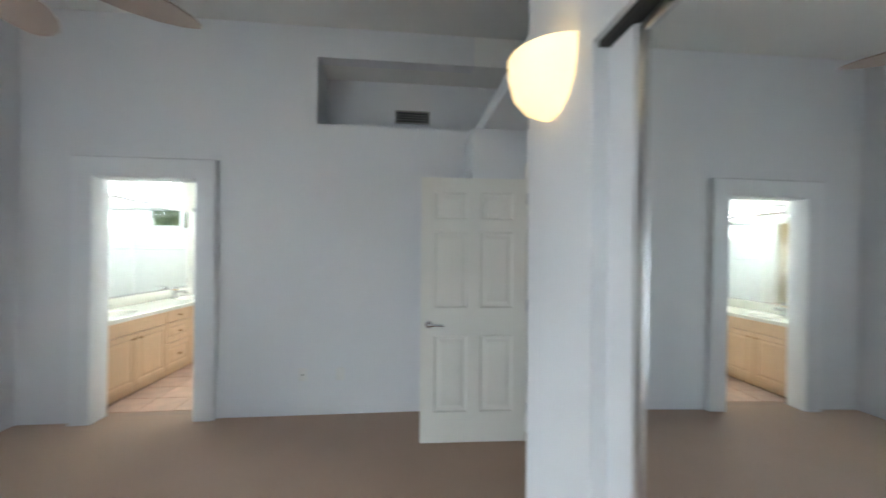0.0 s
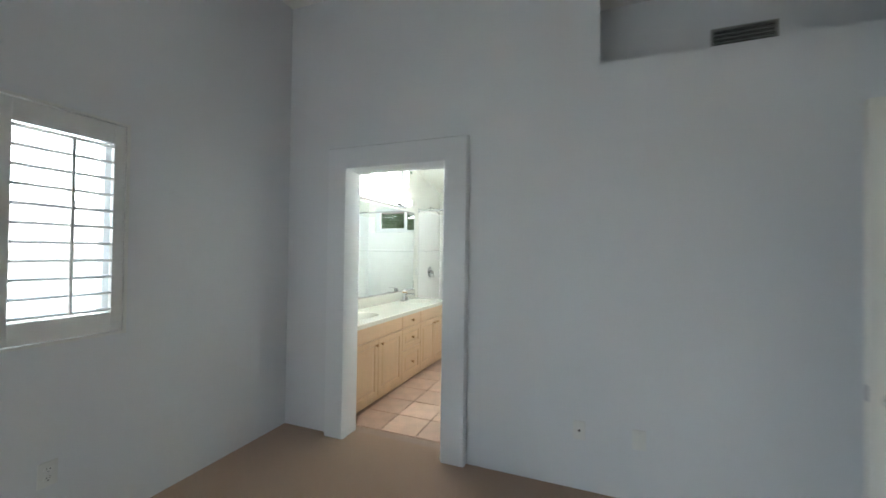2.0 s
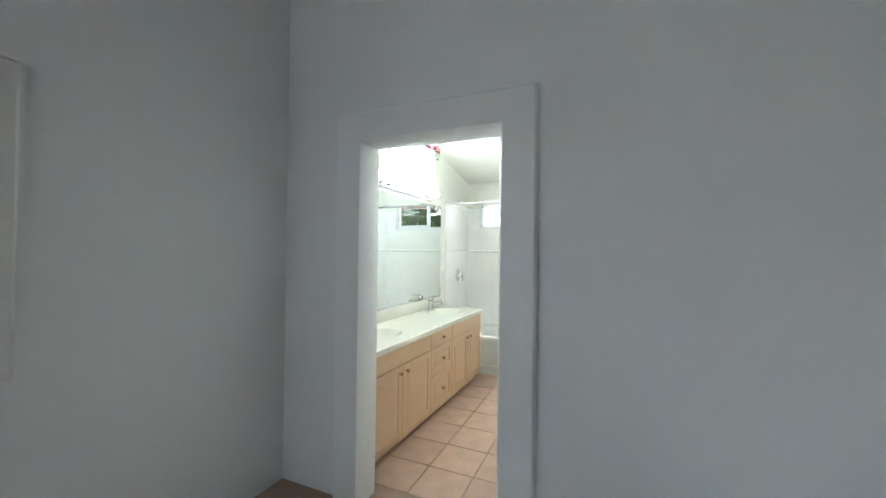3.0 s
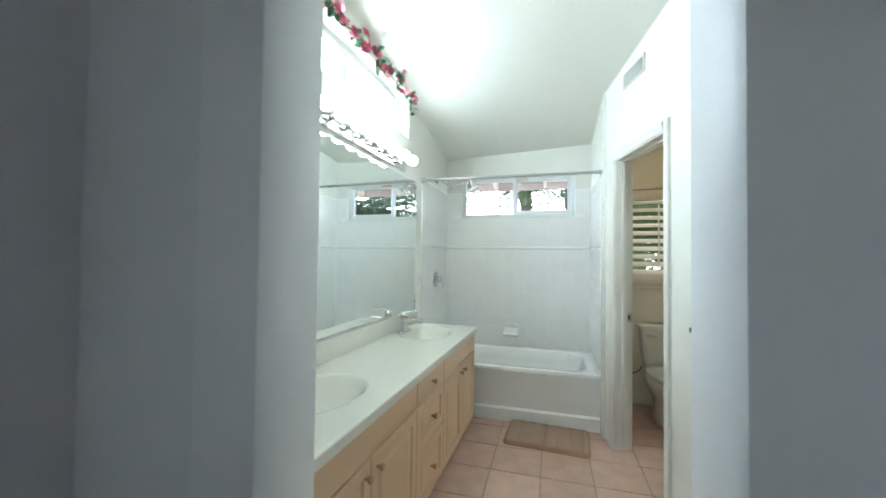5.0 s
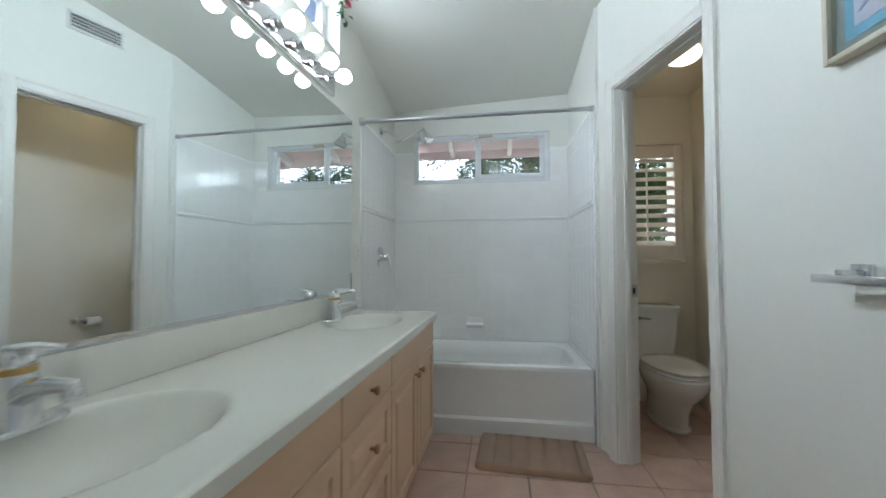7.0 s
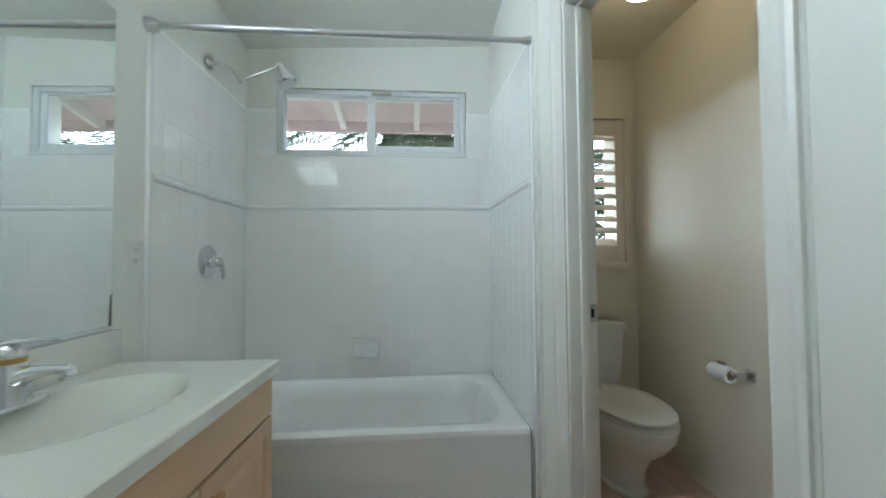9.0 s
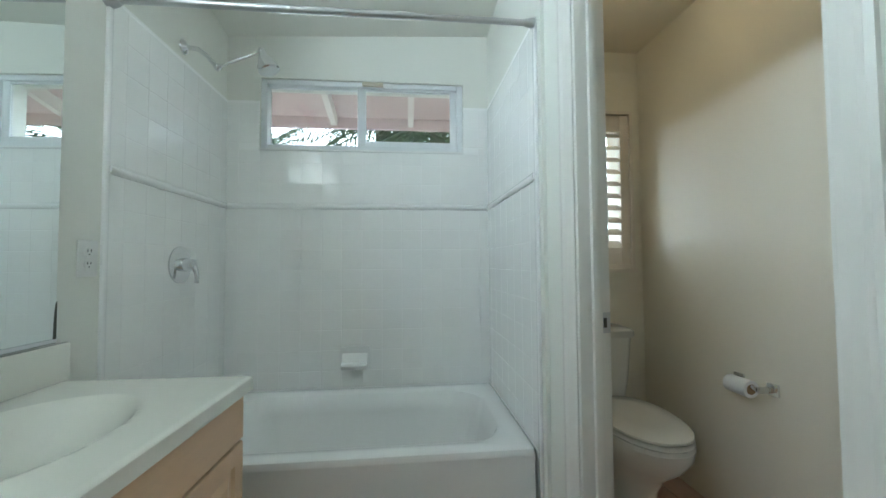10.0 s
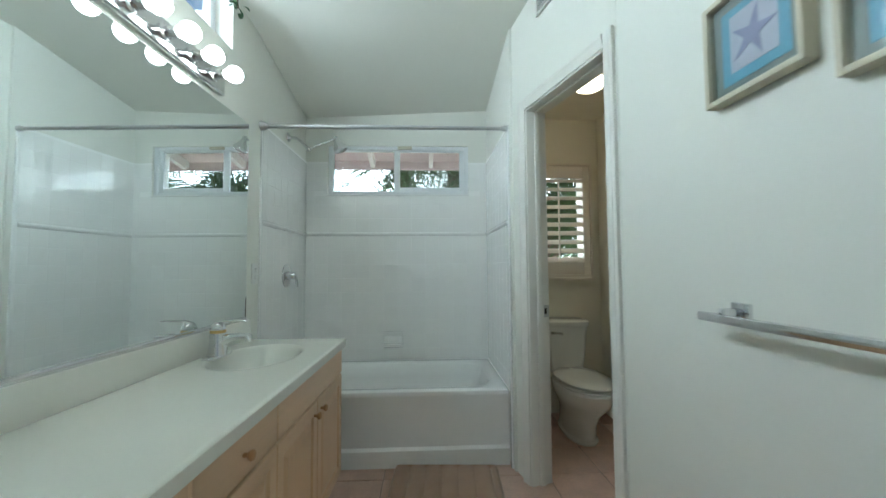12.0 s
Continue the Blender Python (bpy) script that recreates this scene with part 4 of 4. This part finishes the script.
for a, b, z0, z1, y in ((WX0 + 0.035, MX, WZ0 + 0.03, WZ1 - 0.03, YF + 0.05), (MX + 0.028, WX1 - 0.075, WZ0 + 0.065, WZ1 - 0.045, YF + 0.022)):
    p = box_part("pane", GLASS, w3, a, b, y, y + 0.004, z0, z1, 0)
    p.visible_shadow = False
box_part("latch", FRAMEWOOD, w3, MX + 0.01, MX + 0.13, 6.482, 6.504, WZ1 - 0.028, WZ1 - 0.006, 0.003, "small tan plastic window latch")
structure("trim_window_sill", wall_boxes([(WX0, WX1, 6.475, YF - 0.001, WZ0 - 0.012, WZ0 - 0.001)]), ENAMEL, "white tiled sill under the tub window")

# ---- toilet-room doorway ----
dr = tagged(new("door_2"), "cream gloss casing and jambs of the toilet-room doorway", "door frame", kind="structure")
dr.matrix_world = SIDE
C = 0.058
for a, b in ((D0 - C + 0.006, D0 + 0.006), (D1 - 0.006, D1 + C - 0.006)):
    bm = bmesh.new()
    outer_first = a < 0.4
    pr = [(0, 0), (0, -0.017), (0.012, -0.019), (0.024, -0.014), (0.045, -0.011), (C, -0.008), (C, 0)]
    loft(bm, [[Vector((a + u if outer_first else b - u, v, z)) for u, v in pr] for z in (0, DH + C - 0.006 + (0 if outer_first else 0))])
    part("casing", bm, GLOSSWHITE, dr, smooth=False)
bm = bmesh.new()
pr = [(C, 0), (C, -0.0165), (C - 0.012, -0.0185), (C - 0.024, -0.0135), (0.013, -0.0105), (0, -0.0075), (0, 0)]
loft(bm, [[Vector((x, v, DH - 0.006 + u)) for u, v in pr] for x in (D0 + 0.006, D1 - 0.006)])
part("casing", bm, GLOSSWHITE, dr, smooth=False)
for x0, x1, z0, z1 in ((D0 - 0.001, D0 + 0.016, 0, DH), (D1 - 0.016, D1 + 0.001, 0, DH), (D0 + 0.016, D1 - 0.016, DH - 0.016, DH + 0.001)):
    box_part("jamb", GLOSSWHITE, dr, x0, x1, -0.001, 0.125, z0, z1, 0.002)
for x0, x1, z0, z1 in ((D0 + 0.016, D0 + 0.027, 0, DH - 0.016), (D1 - 0.027, D1 - 0.016, 0, DH - 0.016), (D0 + 0.027, D1 - 0.027, DH - 0.027, DH - 0.016)):
    box_part("door_stop", GLOSSWHITE, dr, x0, x1, 0.048, 0.084, z0, z1, 0.002)
box_part("strike_plate", STEEL, dr, D0 + 0.0155, D0 + 0.0175, 0.088, 0.124, 0.916, 0.984, 0.001, "steel strike plate")
# no hole is cut: a black slip paints its shade
box_part("strike_hole_shade", HOLESHADE, dr, D0 + 0.0172, D0 + 0.0182, 0.094, 0.108, 0.934, 0.966, 0)

slat_vent("air_vent", SIDE @ Matrix.Translation((0.437, 0, 2.612)), 0.254, 0.085, 20, "white metal air grille high on the bathroom wall", GRILLEWHITE, 1)


def star(n, r0, r1, turn):
    return [((r1 if k % 2 else r0) * math.sin(turn + math.pi * k / n), (r1 if k % 2 else r0) * math.cos(turn + math.pi * k / n)) for k in range(2 * n)]


def picture(u, z, w, h, shape, label):
    """A deep box frame on the splayed wall, centred at u, z."""
    p = thing("framed_picture", (0, 0, 0), label, "picture", "seaside pictures", SIDE2 @ Matrix.Translation((u, 0, z)))
    f, d = 0.014, 0.036
    for x0, x1, z0, z1 in ((-w / 2, -w / 2 + f, -h / 2, h / 2), (w / 2 - f, w / 2, -h / 2, h / 2), (-w / 2 + f, w / 2 - f, h / 2 - f, h / 2), (-w / 2 + f, w / 2 - f, -h / 2, -h / 2 + f)):
        box_part("frame", FRAMEWOOD, p, x0, x1, -d, -0.001, z0, z1, 0.002)
    iw, ih = w / 2 - f, h / 2 - f
    box_part("mat_board", MATBOARD, p, -iw, iw, -0.014, -0.003, -ih, ih, 0)
    box_part("print", PICBLUE, p, -iw + 0.026, iw - 0.026, -0.016, -0.0142, -ih + 0.026, ih - 0.026, 0)
    box_part("print_border", PICPALE, p, -iw + 0.05, iw - 0.05, -0.0172, -0.0161, -ih + 0.05, ih - 0.046, 0)
    bm = bmesh.new()
    pts = star(5, 0.062, 0.020, 0.25) if shape == "star" else [(0.055 * math.sin(a) * (1 + 0.06 * math.cos(9 * a)), 0.06 * math.cos(a) + 0.008 * math.cos(2 * a)) for a in [2 * math.pi * k / 40 for k in range(40)]]
    loft(bm, [[Vector((x, y, zz)) for x, zz in pts] for y in (-0.0174, -0.0192)])
    part("starfish" if shape == "star" else "shell", bm, PICSHAPE, p, "painted violet starfish" if shape == "star" else "painted violet shell")
    g = box_part("glazing", GLASS, p, -iw, iw, -0.026, -0.024, -ih, ih, 0)
    g.visible_shadow = False
    return p


picture(0.605, 1.733, 0.25, 0.262, "star", "starfish print in a deep whitewashed box frame")
picture(0.905, 1.665, 0.25, 0.262, "shell", "shell print in a deep whitewashed box frame")

tb = thing("towel_bar", (0, 0, 0), "square chrome towel bar on the bathroom wall", "towel bar", "", SIDE2 @ Matrix.Translation((0, 0, 1.077)))
box_part("bar", CHROME, tb, 0.475, 1.11, -0.076, -0.058, -0.010, 0.010, 0.002)
for u in (0.528, 1.05):
    box_part("wall_plate", CHROME, tb, u - 0.026, u + 0.026, -0.010, 0.0, -0.013, 0.035, 0.002)
    box_part("post", CHROME, tb, u - 0.010, u + 0.010, -0.057, -0.011, 0.004, 0.022, 0.002)

wall_plate("power_outlet", VAN @ Matrix.Translation((BX, 5.585, 1.173)) @ TURN, "white duplex outlet beside the vanity mirror", "duplex")

# bath mat
mt = thing("bath_mat", (-1.645, 5.44, 0.0), "brown plush bath mat with padded ribs on the tiles", "bath mat", "", Matrix.Translation((-1.63, 5.475, 0.0)) @ Matrix.Rotation(radians(-3.5), 4, "Z"))
bm = bmesh.new()
nx, ny = 90, 36
hw_, hd_ = 0.307, 0.205
grid = []
for i in range(nx + 1):
    row = []
    for j in range(ny + 1):
        x, y = (2 * i / nx - 1) * hw_, (2 * j / ny - 1) * hd_
        e = min(hw_ - abs(x), hd_ - abs(y))
        edge = min(1, max(0, e / 0.018))
        rib = abs(math.sin(math.pi * (x / (2 * hw_) + 0.5) * 6.5)) ** 0.32
        inner_ = 1 if min(hd_ - abs(y), 9) > 0.03 else 0.85
        z = 0.004 + 0.026 * edge ** 0.5 * (0.12 + 0.88 * (rib if inner_ == 1 else 0.9)) + 0.0015 * noise.noise(Vector((x * 60, y * 60, 0)))
        k = 1 - 0.06 * (max(0, abs(x) / hw_ - 0.9) * 10) * (max(0, abs(y) / hd_ - 0.85) * 6)
        row.append(bm.verts.new((x * k, y * k, z)))
    grid.append(row)
for i in range(nx):
    for j in range(ny):
        bm.faces.new((grid[i][j], grid[i + 1][j], grid[i + 1][j + 1], grid[i][j + 1]))
rim = [grid[i][0] for i in range(nx + 1)] + [grid[nx][j] for j in range(1, ny + 1)] + [grid[i][ny] for i in range(nx - 1, -1, -1)] + [grid[0][j] for j in range(ny - 1, 0, -1)]
low = [bm.verts.new((v.co.x, v.co.y, 0.0005)) for v in rim]
for k in range(len(rim)):
    bm.faces.new((rim[k], rim[(k + 1) % len(rim)], low[(k + 1) % len(rim)], low[k]))
part("plush_pad", bm, MATPILE, mt)

# ---- toilet room things ----
to = thing("toilet", (-0.645, 6.44, 0.0), "off-white two-piece toilet with an oval lid, closed", "toilet")


def oval(cy, rx, ry_front, ry_back, z, n=36, p=2.2):
    out = []
    for k in range(n):
        a = 2 * math.pi * k / n
        c, s = math.cos(a), math.sin(a)
        ry = ry_front if s < 0 else ry_back
        out.append(Vector((rx * math.copysign(abs(c) ** (2 / p), c), cy + ry * math.copysign(abs(s) ** (2 / p), s), z)))
    return out


bm = bmesh.new()
loft(bm, [oval(-0.36, 0.105, 0.205, 0.26, 0.0), oval(-0.36, 0.11, 0.21, 0.26, 0.015), oval(-0.36, 0.098, 0.19, 0.25, 0.03), oval(-0.37, 0.10, 0.19, 0.24, 0.12), oval(-0.40, 0.115, 0.21, 0.24, 0.20), oval(-0.43, 0.155, 0.265, 0.25, 0.27),
          oval(-0.44, 0.183, 0.30, 0.27, 0.33), oval(-0.44, 0.188, 0.31, 0.28, 0.375), oval(-0.44, 0.18, 0.30, 0.28, 0.39)])
part("bowl", bm, CERAMIC, to)
for nm, z0, z1, rx, rf in (("seat", 0.392, 0.408, 0.183, 0.312), ("lid", 0.416, 0.438, 0.181, 0.308)):
    bm = bmesh.new()
    loft(bm, [oval(-0.44, rx - 0.006, rf - 0.006, 0.215, z0), oval(-0.44, rx, rf, 0.22, z0 + 0.005), oval(-0.44, rx, rf, 0.22, z1 - 0.008), oval(-0.44, rx - 0.012, rf - 0.012, 0.212, z1 - 0.001), oval(-0.44, rx - 0.09, rf - 0.12, 0.13, z1 + 0.003)])
    part(nm, bm, CERAMIC, to)
bm = bmesh.new()
loft(bm, [rounded(0, -0.105, 0.125, 0.088, 0.03, 0.385), rounded(0, -0.105, 0.145, 0.094, 0.03, 0.50), rounded(0, -0.105, 0.165, 0.098, 0.03, 0.735)])
part("tank", bm, CERAMIC, to)
bm = bmesh.new()
loft(bm, [rounded(0, -0.107, 0.172, 0.104, 0.03, 0.736), rounded(0, -0.107, 0.177, 0.108, 0.03, 0.745), rounded(0, -0.107, 0.177, 0.108, 0.03, 0.772), rounded(0, -0.107, 0.165, 0.098, 0.03, 0.782)])
part("tank_lid", bm, CERAMIC, to)
bm = bmesh.new()
add_rod(bm, (-0.12, -0.202, 0.69), (-0.12, -0.218, 0.69), 0.012)
tube(bm, [(-0.12, -0.218, 0.69), (-0.08, -0.222, 0.688), (-0.045, -0.22, 0.684)], 0.007)
part("flush_lever", bm, CHROME, to, "chrome flush lever")
bm = bmesh.new()
add_rod(bm, (-0.27, -0.002, 0.19), (-0.27, -0.05, 0.19), 0.008)
add_ball(bm, (-0.27, -0.055, 0.19), 0.018)
tube(bm, [(-0.27, -0.055, 0.19), (-0.27, -0.06, 0.25), (-0.24, -0.09, 0.30), (-0.17, -0.10, 0.34), (-0.14, -0.10, 0.39)], 0.005)
part("supply_hose", bm, DARKMETAL, to, "dark braided supply hose with valve")

tp = thing("toilet_paper_holder", (-0.272, 5.722, 0.642), "chrome toilet paper holder with a nearly used roll", "toilet paper holder")
for y in (-0.075, 0.075):
    box_part("wall_plate", CHROME, tp, -0.010, 0, y - 0.024, y + 0.024, -0.024, 0.024, 0.003)
    box_part("arm", CHROME, tp, -0.07, -0.0105, y - 0.007, y + 0.007, -0.012, 0.012, 0.002)
bm = bmesh.new()
add_rod(bm, (-0.062, -0.067, 0), (-0.062, 0.067, 0), 0.010)
part("spindle", bm, CHROME, tp)
bm = bmesh.new()
lathe(bm, [(0.021, -0.05), (0.034, -0.05), (0.035, -0.047), (0.035, 0.047), (0.034, 0.05), (0.021, 0.05)], Matrix.Translation((-0.062, 0.012, -0.009)) @ Matrix.Rotation(radians(90), 4, "X"), 28)
part("paper_roll", bm, PAPER, tp, "small white paper roll")
bm = bmesh.new()
lathe(bm, [(0.017, -0.0505), (0.0205, -0.0505), (0.0205, 0.0505), (0.017, 0.0505)], Matrix.Translation((-0.062, 0.012, -0.009)) @ Matrix.Rotation(radians(90), 4, "X"), 24)
part("core", bm, CARDBOARD, tp)

lamp = thing("ceiling_lamp", (-0.66, 5.72, 2.45), "lit opal glass flush ceiling lamp", "ceiling light")
bm = bmesh.new()
lathe(bm, [(0.075, 0.0), (0.08, -0.012), (0.078, -0.022), (0.06, -0.024)], Matrix.Identity(4), 30)
part("canopy", bm, SHUTTER, lamp)
bm = bmesh.new()
lathe(bm, [(0.07, -0.022), (0.088, -0.035), (0.096, -0.058), (0.085, -0.082), (0.055, -0.098), (0.01, -0.104)], Matrix.Identity(4), 30)
part("shade", bm, WCLAMP, lamp, "glowing opal glass shade")

ws = thing("window_shutter", (0, 0, 0), "off-white wooden louvred shutter in the toilet-room window", "shutter", "", Matrix.Translation((-0.905, 6.432, 0)))
louvre_panel(ws, SHUTTER2, 0.54, 1.135, 2.04, 0.055, 0.10, 0.0735, 0.07, radians(37), 0.010, 0.27, SHUTTER2)
bm = wall_boxes([(-0.925, -0.906, 6.405, 6.449, 1.11, 2.062), (-0.364, -0.345, 6.405, 6.449, 1.11, 2.062), (-0.906, -0.364, 6.405, 6.449, 2.043, 2.062), (-0.94, -0.335, 6.395, 6.449, 1.085, 1.11), (-0.906, -0.364, 6.41, 6.449, 1.112, 1.132)])
structure("trim_toilet_window", bm, SHUTTER2, "off-white frame and sill round the toilet-room shutter")

# ---- outside ----
structure("ground", wall_boxes([(-600, 600, -600, 600, -0.75, -0.55)]), GROUND, "dry lawn and paths around the house")
structure("wall_outer", wall_boxes([(0.1, 0.25, 3.3, 6.75, -0.5, 2.6), (-0.13, 0.1, 6.61, 6.75, -0.5, 2.55)]), STUCCO, "tan stucco outer wall")
ev = thing("roof_eave", (0, 0, 0), "pinkish boarded roof eave with exposed rafters", "eave")
bm = bmesh.new()
loft(bm, [[Vector((x, y, z)) for y, z in ((6.73, 2.50), (7.34, 2.335), (7.34, 2.39), (6.73, 2.58))] for x in (-4.2, 1.2)])
part("boards", bm, EAVE, ev)
box_part("fascia", EAVE, ev, -4.2, 1.2, 7.34, 7.37, 2.245, 2.42, 0.004)
for k in range(9):
    bm = bmesh.new()
    x = -4.115 + 0.61 * k
    loft(bm, [[Vector((xx, y, z)) for y, z in ((6.73, 2.395), (7.29, 2.25), (7.335, 2.275), (7.335, 2.334), (6.73, 2.498))] for xx in (x - 0.022, x + 0.022)])
    part("rafter", bm, RAFTER, ev)


def palm(x, y, h, seed, crown=26, size=1.9):
    r = random.Random(seed)
    p = thing("palm_tree", (x, y, -0.55), "fan palm with drooping green fronds behind the house", "palm tree", "palms")
    bm = bmesh.new()
    n = 14
    tube(bm, [(0.05 * math.sin(i * 0.4), 0.04 * math.cos(i * 0.5), h * i / n) for i in range(n + 1)], [0.17 - 0.05 * i / n + (0.012 if i % 2 else 0) for i in range(n + 1)], 12)
    part("trunk", bm, TRUNK, p)
    bm = bmesh.new()
    for f in range(crown):
        az = 2 * math.pi * (f * 0.382) + r.uniform(-0.2, 0.2)
        el = 1.15 - 1.75 * (f / crown) + r.uniform(-0.12, 0.12)
        L = size * r.uniform(0.85, 1.1)
        d = Vector((math.cos(az), math.sin(az), 0))
        spine_ = []
        for i in range(13):
            s = i / 12
            spine_.append(Vector((0, 0, h)) + d * L * s * math.cos(el * (1 - 0.3 * s)) + Vector((0, 0, L * (s * math.sin(el) - 0.42 * s * s))))
        side = Vector((-d.y, d.x, 0))
        for i in range(1, 12):
            for q in (0.0, 0.5):
                a = spine_[i].lerp(spine_[min(12, i + 1)], q)
                t = (spine_[min(12, i + 1)] - spine_[i - 1]).normalized()
                ll = L * 0.30 * math.sin(math.pi * (0.15 + 0.8 * (i + q) / 12)) * r.uniform(0.85, 1.1)
                for s in (-1, 1):
                    tip = a + (side * s * 0.85 + t * 0.6).normalized() * ll + Vector((0, 0, -0.30 * ll))
                    mid = a.lerp(tip, 0.5) + Vector((0, 0, 0.04 * ll))
                    wv = t * 0.014
                    bm.faces.new([bm.verts.new(v) for v in (a - wv, mid - wv * 1.1, tip, mid + wv * 1.1, a + wv)])
        tube(bm, spine_, [0.014 - 0.011 * i / 12 for i in range(13)], 4)
    part("crown", bm, FROND, p)
    return p


palm(-1.15, 10.3, 4.0, 1, 60, 2.5)
palm(-2.1, 11.2, 4.4, 7, 30, 2.5)
palm(0.2, 8.9, 2.5, 5, 48, 1.3)
palm(-0.15, 9.6, 2.9, 2, 26, 1.7)
palm(-4.6, 12.0, 3.8, 3)
palm(0.7, 10.6, 2.4, 4, 26, 1.8)

nb = thing("neighbour_house", (-9.5, 3.0, -0.55), "pale neighbouring house with a reddish tiled roof", "house")
box_part("wall", HOUSEWHITE, nb, -6, 0, -6, 5, 0, 2.0, 0.02)
bm = bmesh.new()
loft(bm, [[Vector((x, y, z)) for x, z in ((0.5, 1.95), (-3, 3.1), (-6.5, 1.95), (-6.5, 2.05), (-3, 3.22), (0.5, 2.05))] for y in (-6.4, 5.4)])
part("roof", bm, ROOFTILE, nb)

# glowing walls added in place of overexposed sky, lighting the rooms too
structure("backdrop_sky", wall_boxes([(-87, 150, 88, 90, -0.5, 60)]), BRIGHTSKY2, "glowing white backdrop standing in for the garden sky")
structure("backdrop_haze", wall_boxes([(-90, -88, -150, 150, -0.5, 60)]), BRIGHTSKY, "glowing white backdrop standing in for sky past the bedroom window")

# ---- wall and floor tiles, piece by piece ----
bm = bmesh.new()
PT = 0.1145


def tile_mesh(w, h, t):
    bm = bmesh.new()
    loft(bm, [[Vector((x * (w / 2 - i), y, z * (h / 2 - i))) for x, z in ((-1, -1), (1, -1), (1, 1), (-1, 1))] for i, y in ((0, 0), (0, -t + 0.0007), (0.0016, -t))], cap_low=False)
    return mesh_of("tile", bm, TILE, False)


RAILZ, TOPZ = 1.474, 2.085


def tile_field(name, m, length, holes, label):
    """Tiles on a wall face in the plane y = 0 of m, facing -y, x from 0 to length."""
    back = tagged(part(name, wall_boxes([(0, length, -0.0085, 0.0, TZ - 0.01, TOPZ - 0.002)] if not holes else
                                        [(0, length, -0.0085, 0, TZ - 0.01, holes[2] - 0.014), (0, holes[0], -0.0085, 0, holes[2] - 0.014, TOPZ - 0.002), (holes[1], length, -0.0085, 0, holes[2] - 0.014, TOPZ - 0.002)]),
                       GROUT, None, label, False), kind="structure", category="tiled wall")
    back.matrix_world = m
    cache = {}
    n = math.ceil(length / PT)
    off = (length - n * PT) / 2
    rows_ = [(RAILZ + 0.022 + k * PT, RAILZ + 0.022 + (k + 1) * PT) for k in range(5)] + [(RAILZ - 0.014 - (k + 1) * PT, RAILZ - 0.014 - k * PT) for k in range(9)]
    for z0, z1 in rows_:
        z1, z0 = min(z1, TOPZ), max(z0, TZ + 0.002)
        for i in range(n):
            a, b = max(0, off + i * PT), min(length, off + (i + 1) * PT)
            spans = [(a, b, z0, z1)]
            if holes and z1 > holes[2] - 0.012 and b > holes[0] and a < holes[1]:
                spans = []
                if a < holes[0] - 0.012:
                    spans.append((a, holes[0], z0, z1))
                if b > holes[1] + 0.012:
                    spans.append((holes[1], b, z0, z1))
                if z0 < holes[2] - 0.03:
                    spans = [(a, b, z0, holes[2] - 0.012)]
            for p, q, u, v in spans:
                w, h = q - p - 0.0015, v - u - 0.0015
                if w < 0.012 or h < 0.012:
                    continue
                key = (round(w, 3), round(h, 3))
                if key not in cache:
                    cache[key] = tile_mesh(w, h, 0.0009)
                t = new("tile", cache[key])
                t.parent, t.location = back, ((p + q) / 2, -0.0085, (u + v) / 2)
                t.rotation_euler = (random.gauss(0, 0.0018), 0, random.gauss(0, 0.0018))
    bm = bmesh.new()
    pr = [(0, RAILZ - 0.012), (-0.012, RAILZ - 0.012), (-0.019, RAILZ - 0.004), (-0.021, RAILZ + 0.006), (-0.017, RAILZ + 0.016), (-0.012, RAILZ + 0.021), (0, RAILZ + 0.021)]
    loft(bm, [[Vector((x, y, z)) for y, z in pr] for x in (0.0, length)])
    part("rail_tile", bm, ENAMEL, back, "white moulded rail tile")
    return back


tile_field("wall_tiles_back", Matrix.Translation((BX + 0.009, 6.49, 0)), 1.506, (WX0 - BX - 0.009, WX1 - BX - 0.009, WZ0), "glossy white square tiles on the tub's back wall")
tile_field("wall_tiles_taps", Matrix.Translation((BX, 5.655, 0)) @ TURN, 0.83, None, "glossy white square tiles behind the taps")
tile_field("wall_tiles_side", Matrix.Translation((-1.215, 6.485, 0)) @ Matrix.Rotation(radians(-90), 4, "Z"), 0.83, None, "glossy white square tiles on the tub's side wall")
for x0, x1 in ((BX, BX + 0.014), (-1.229, -1.215)):
    bm = wall_boxes([(x0, x1, 5.635, 5.658, 0.0, TOPZ)])
    bevel(bm, 0.005, 2)
    structure("trim_tile_edge", bm, ENAMEL, "white bullnose edge of the tub tiles", True)

ff = tagged(new("floor_tiles"), "pinkish terracotta square floor tiles with dark joints", "tiled floor", kind="structure")
FP = 0.3165
bm = bmesh.new()
hw2 = FP / 2 - 0.0035
loft(bm, [rounded(0, 0, hw2 - i, hw2 - i, 0.008, z, 2) for i, z in ((0, -0.006), (0, -0.002), (0.003, 0.0005))], cap_low=False)
ftile = mesh_of("floor_tile", bm, FTILE, False)
for i in range(-1, 7):
    for j in range(-6, 5):
        x, y = -1.982 + FP * (i + 0.5), 5.255 + FP * (j + 0.5)
        if y - FP / 2 < 3.2 or x > -0.1 or (y > 5.75 and x < -1.2):
            continue
        t = new("floor_tile", ftile)
        t.parent, t.location = ff, (x, y, random.uniform(-0.0006, 0.0006))
        t.rotation_euler = (random.gauss(0, 0.0015), random.gauss(0, 0.0015), radians(90) * random.randrange(4))
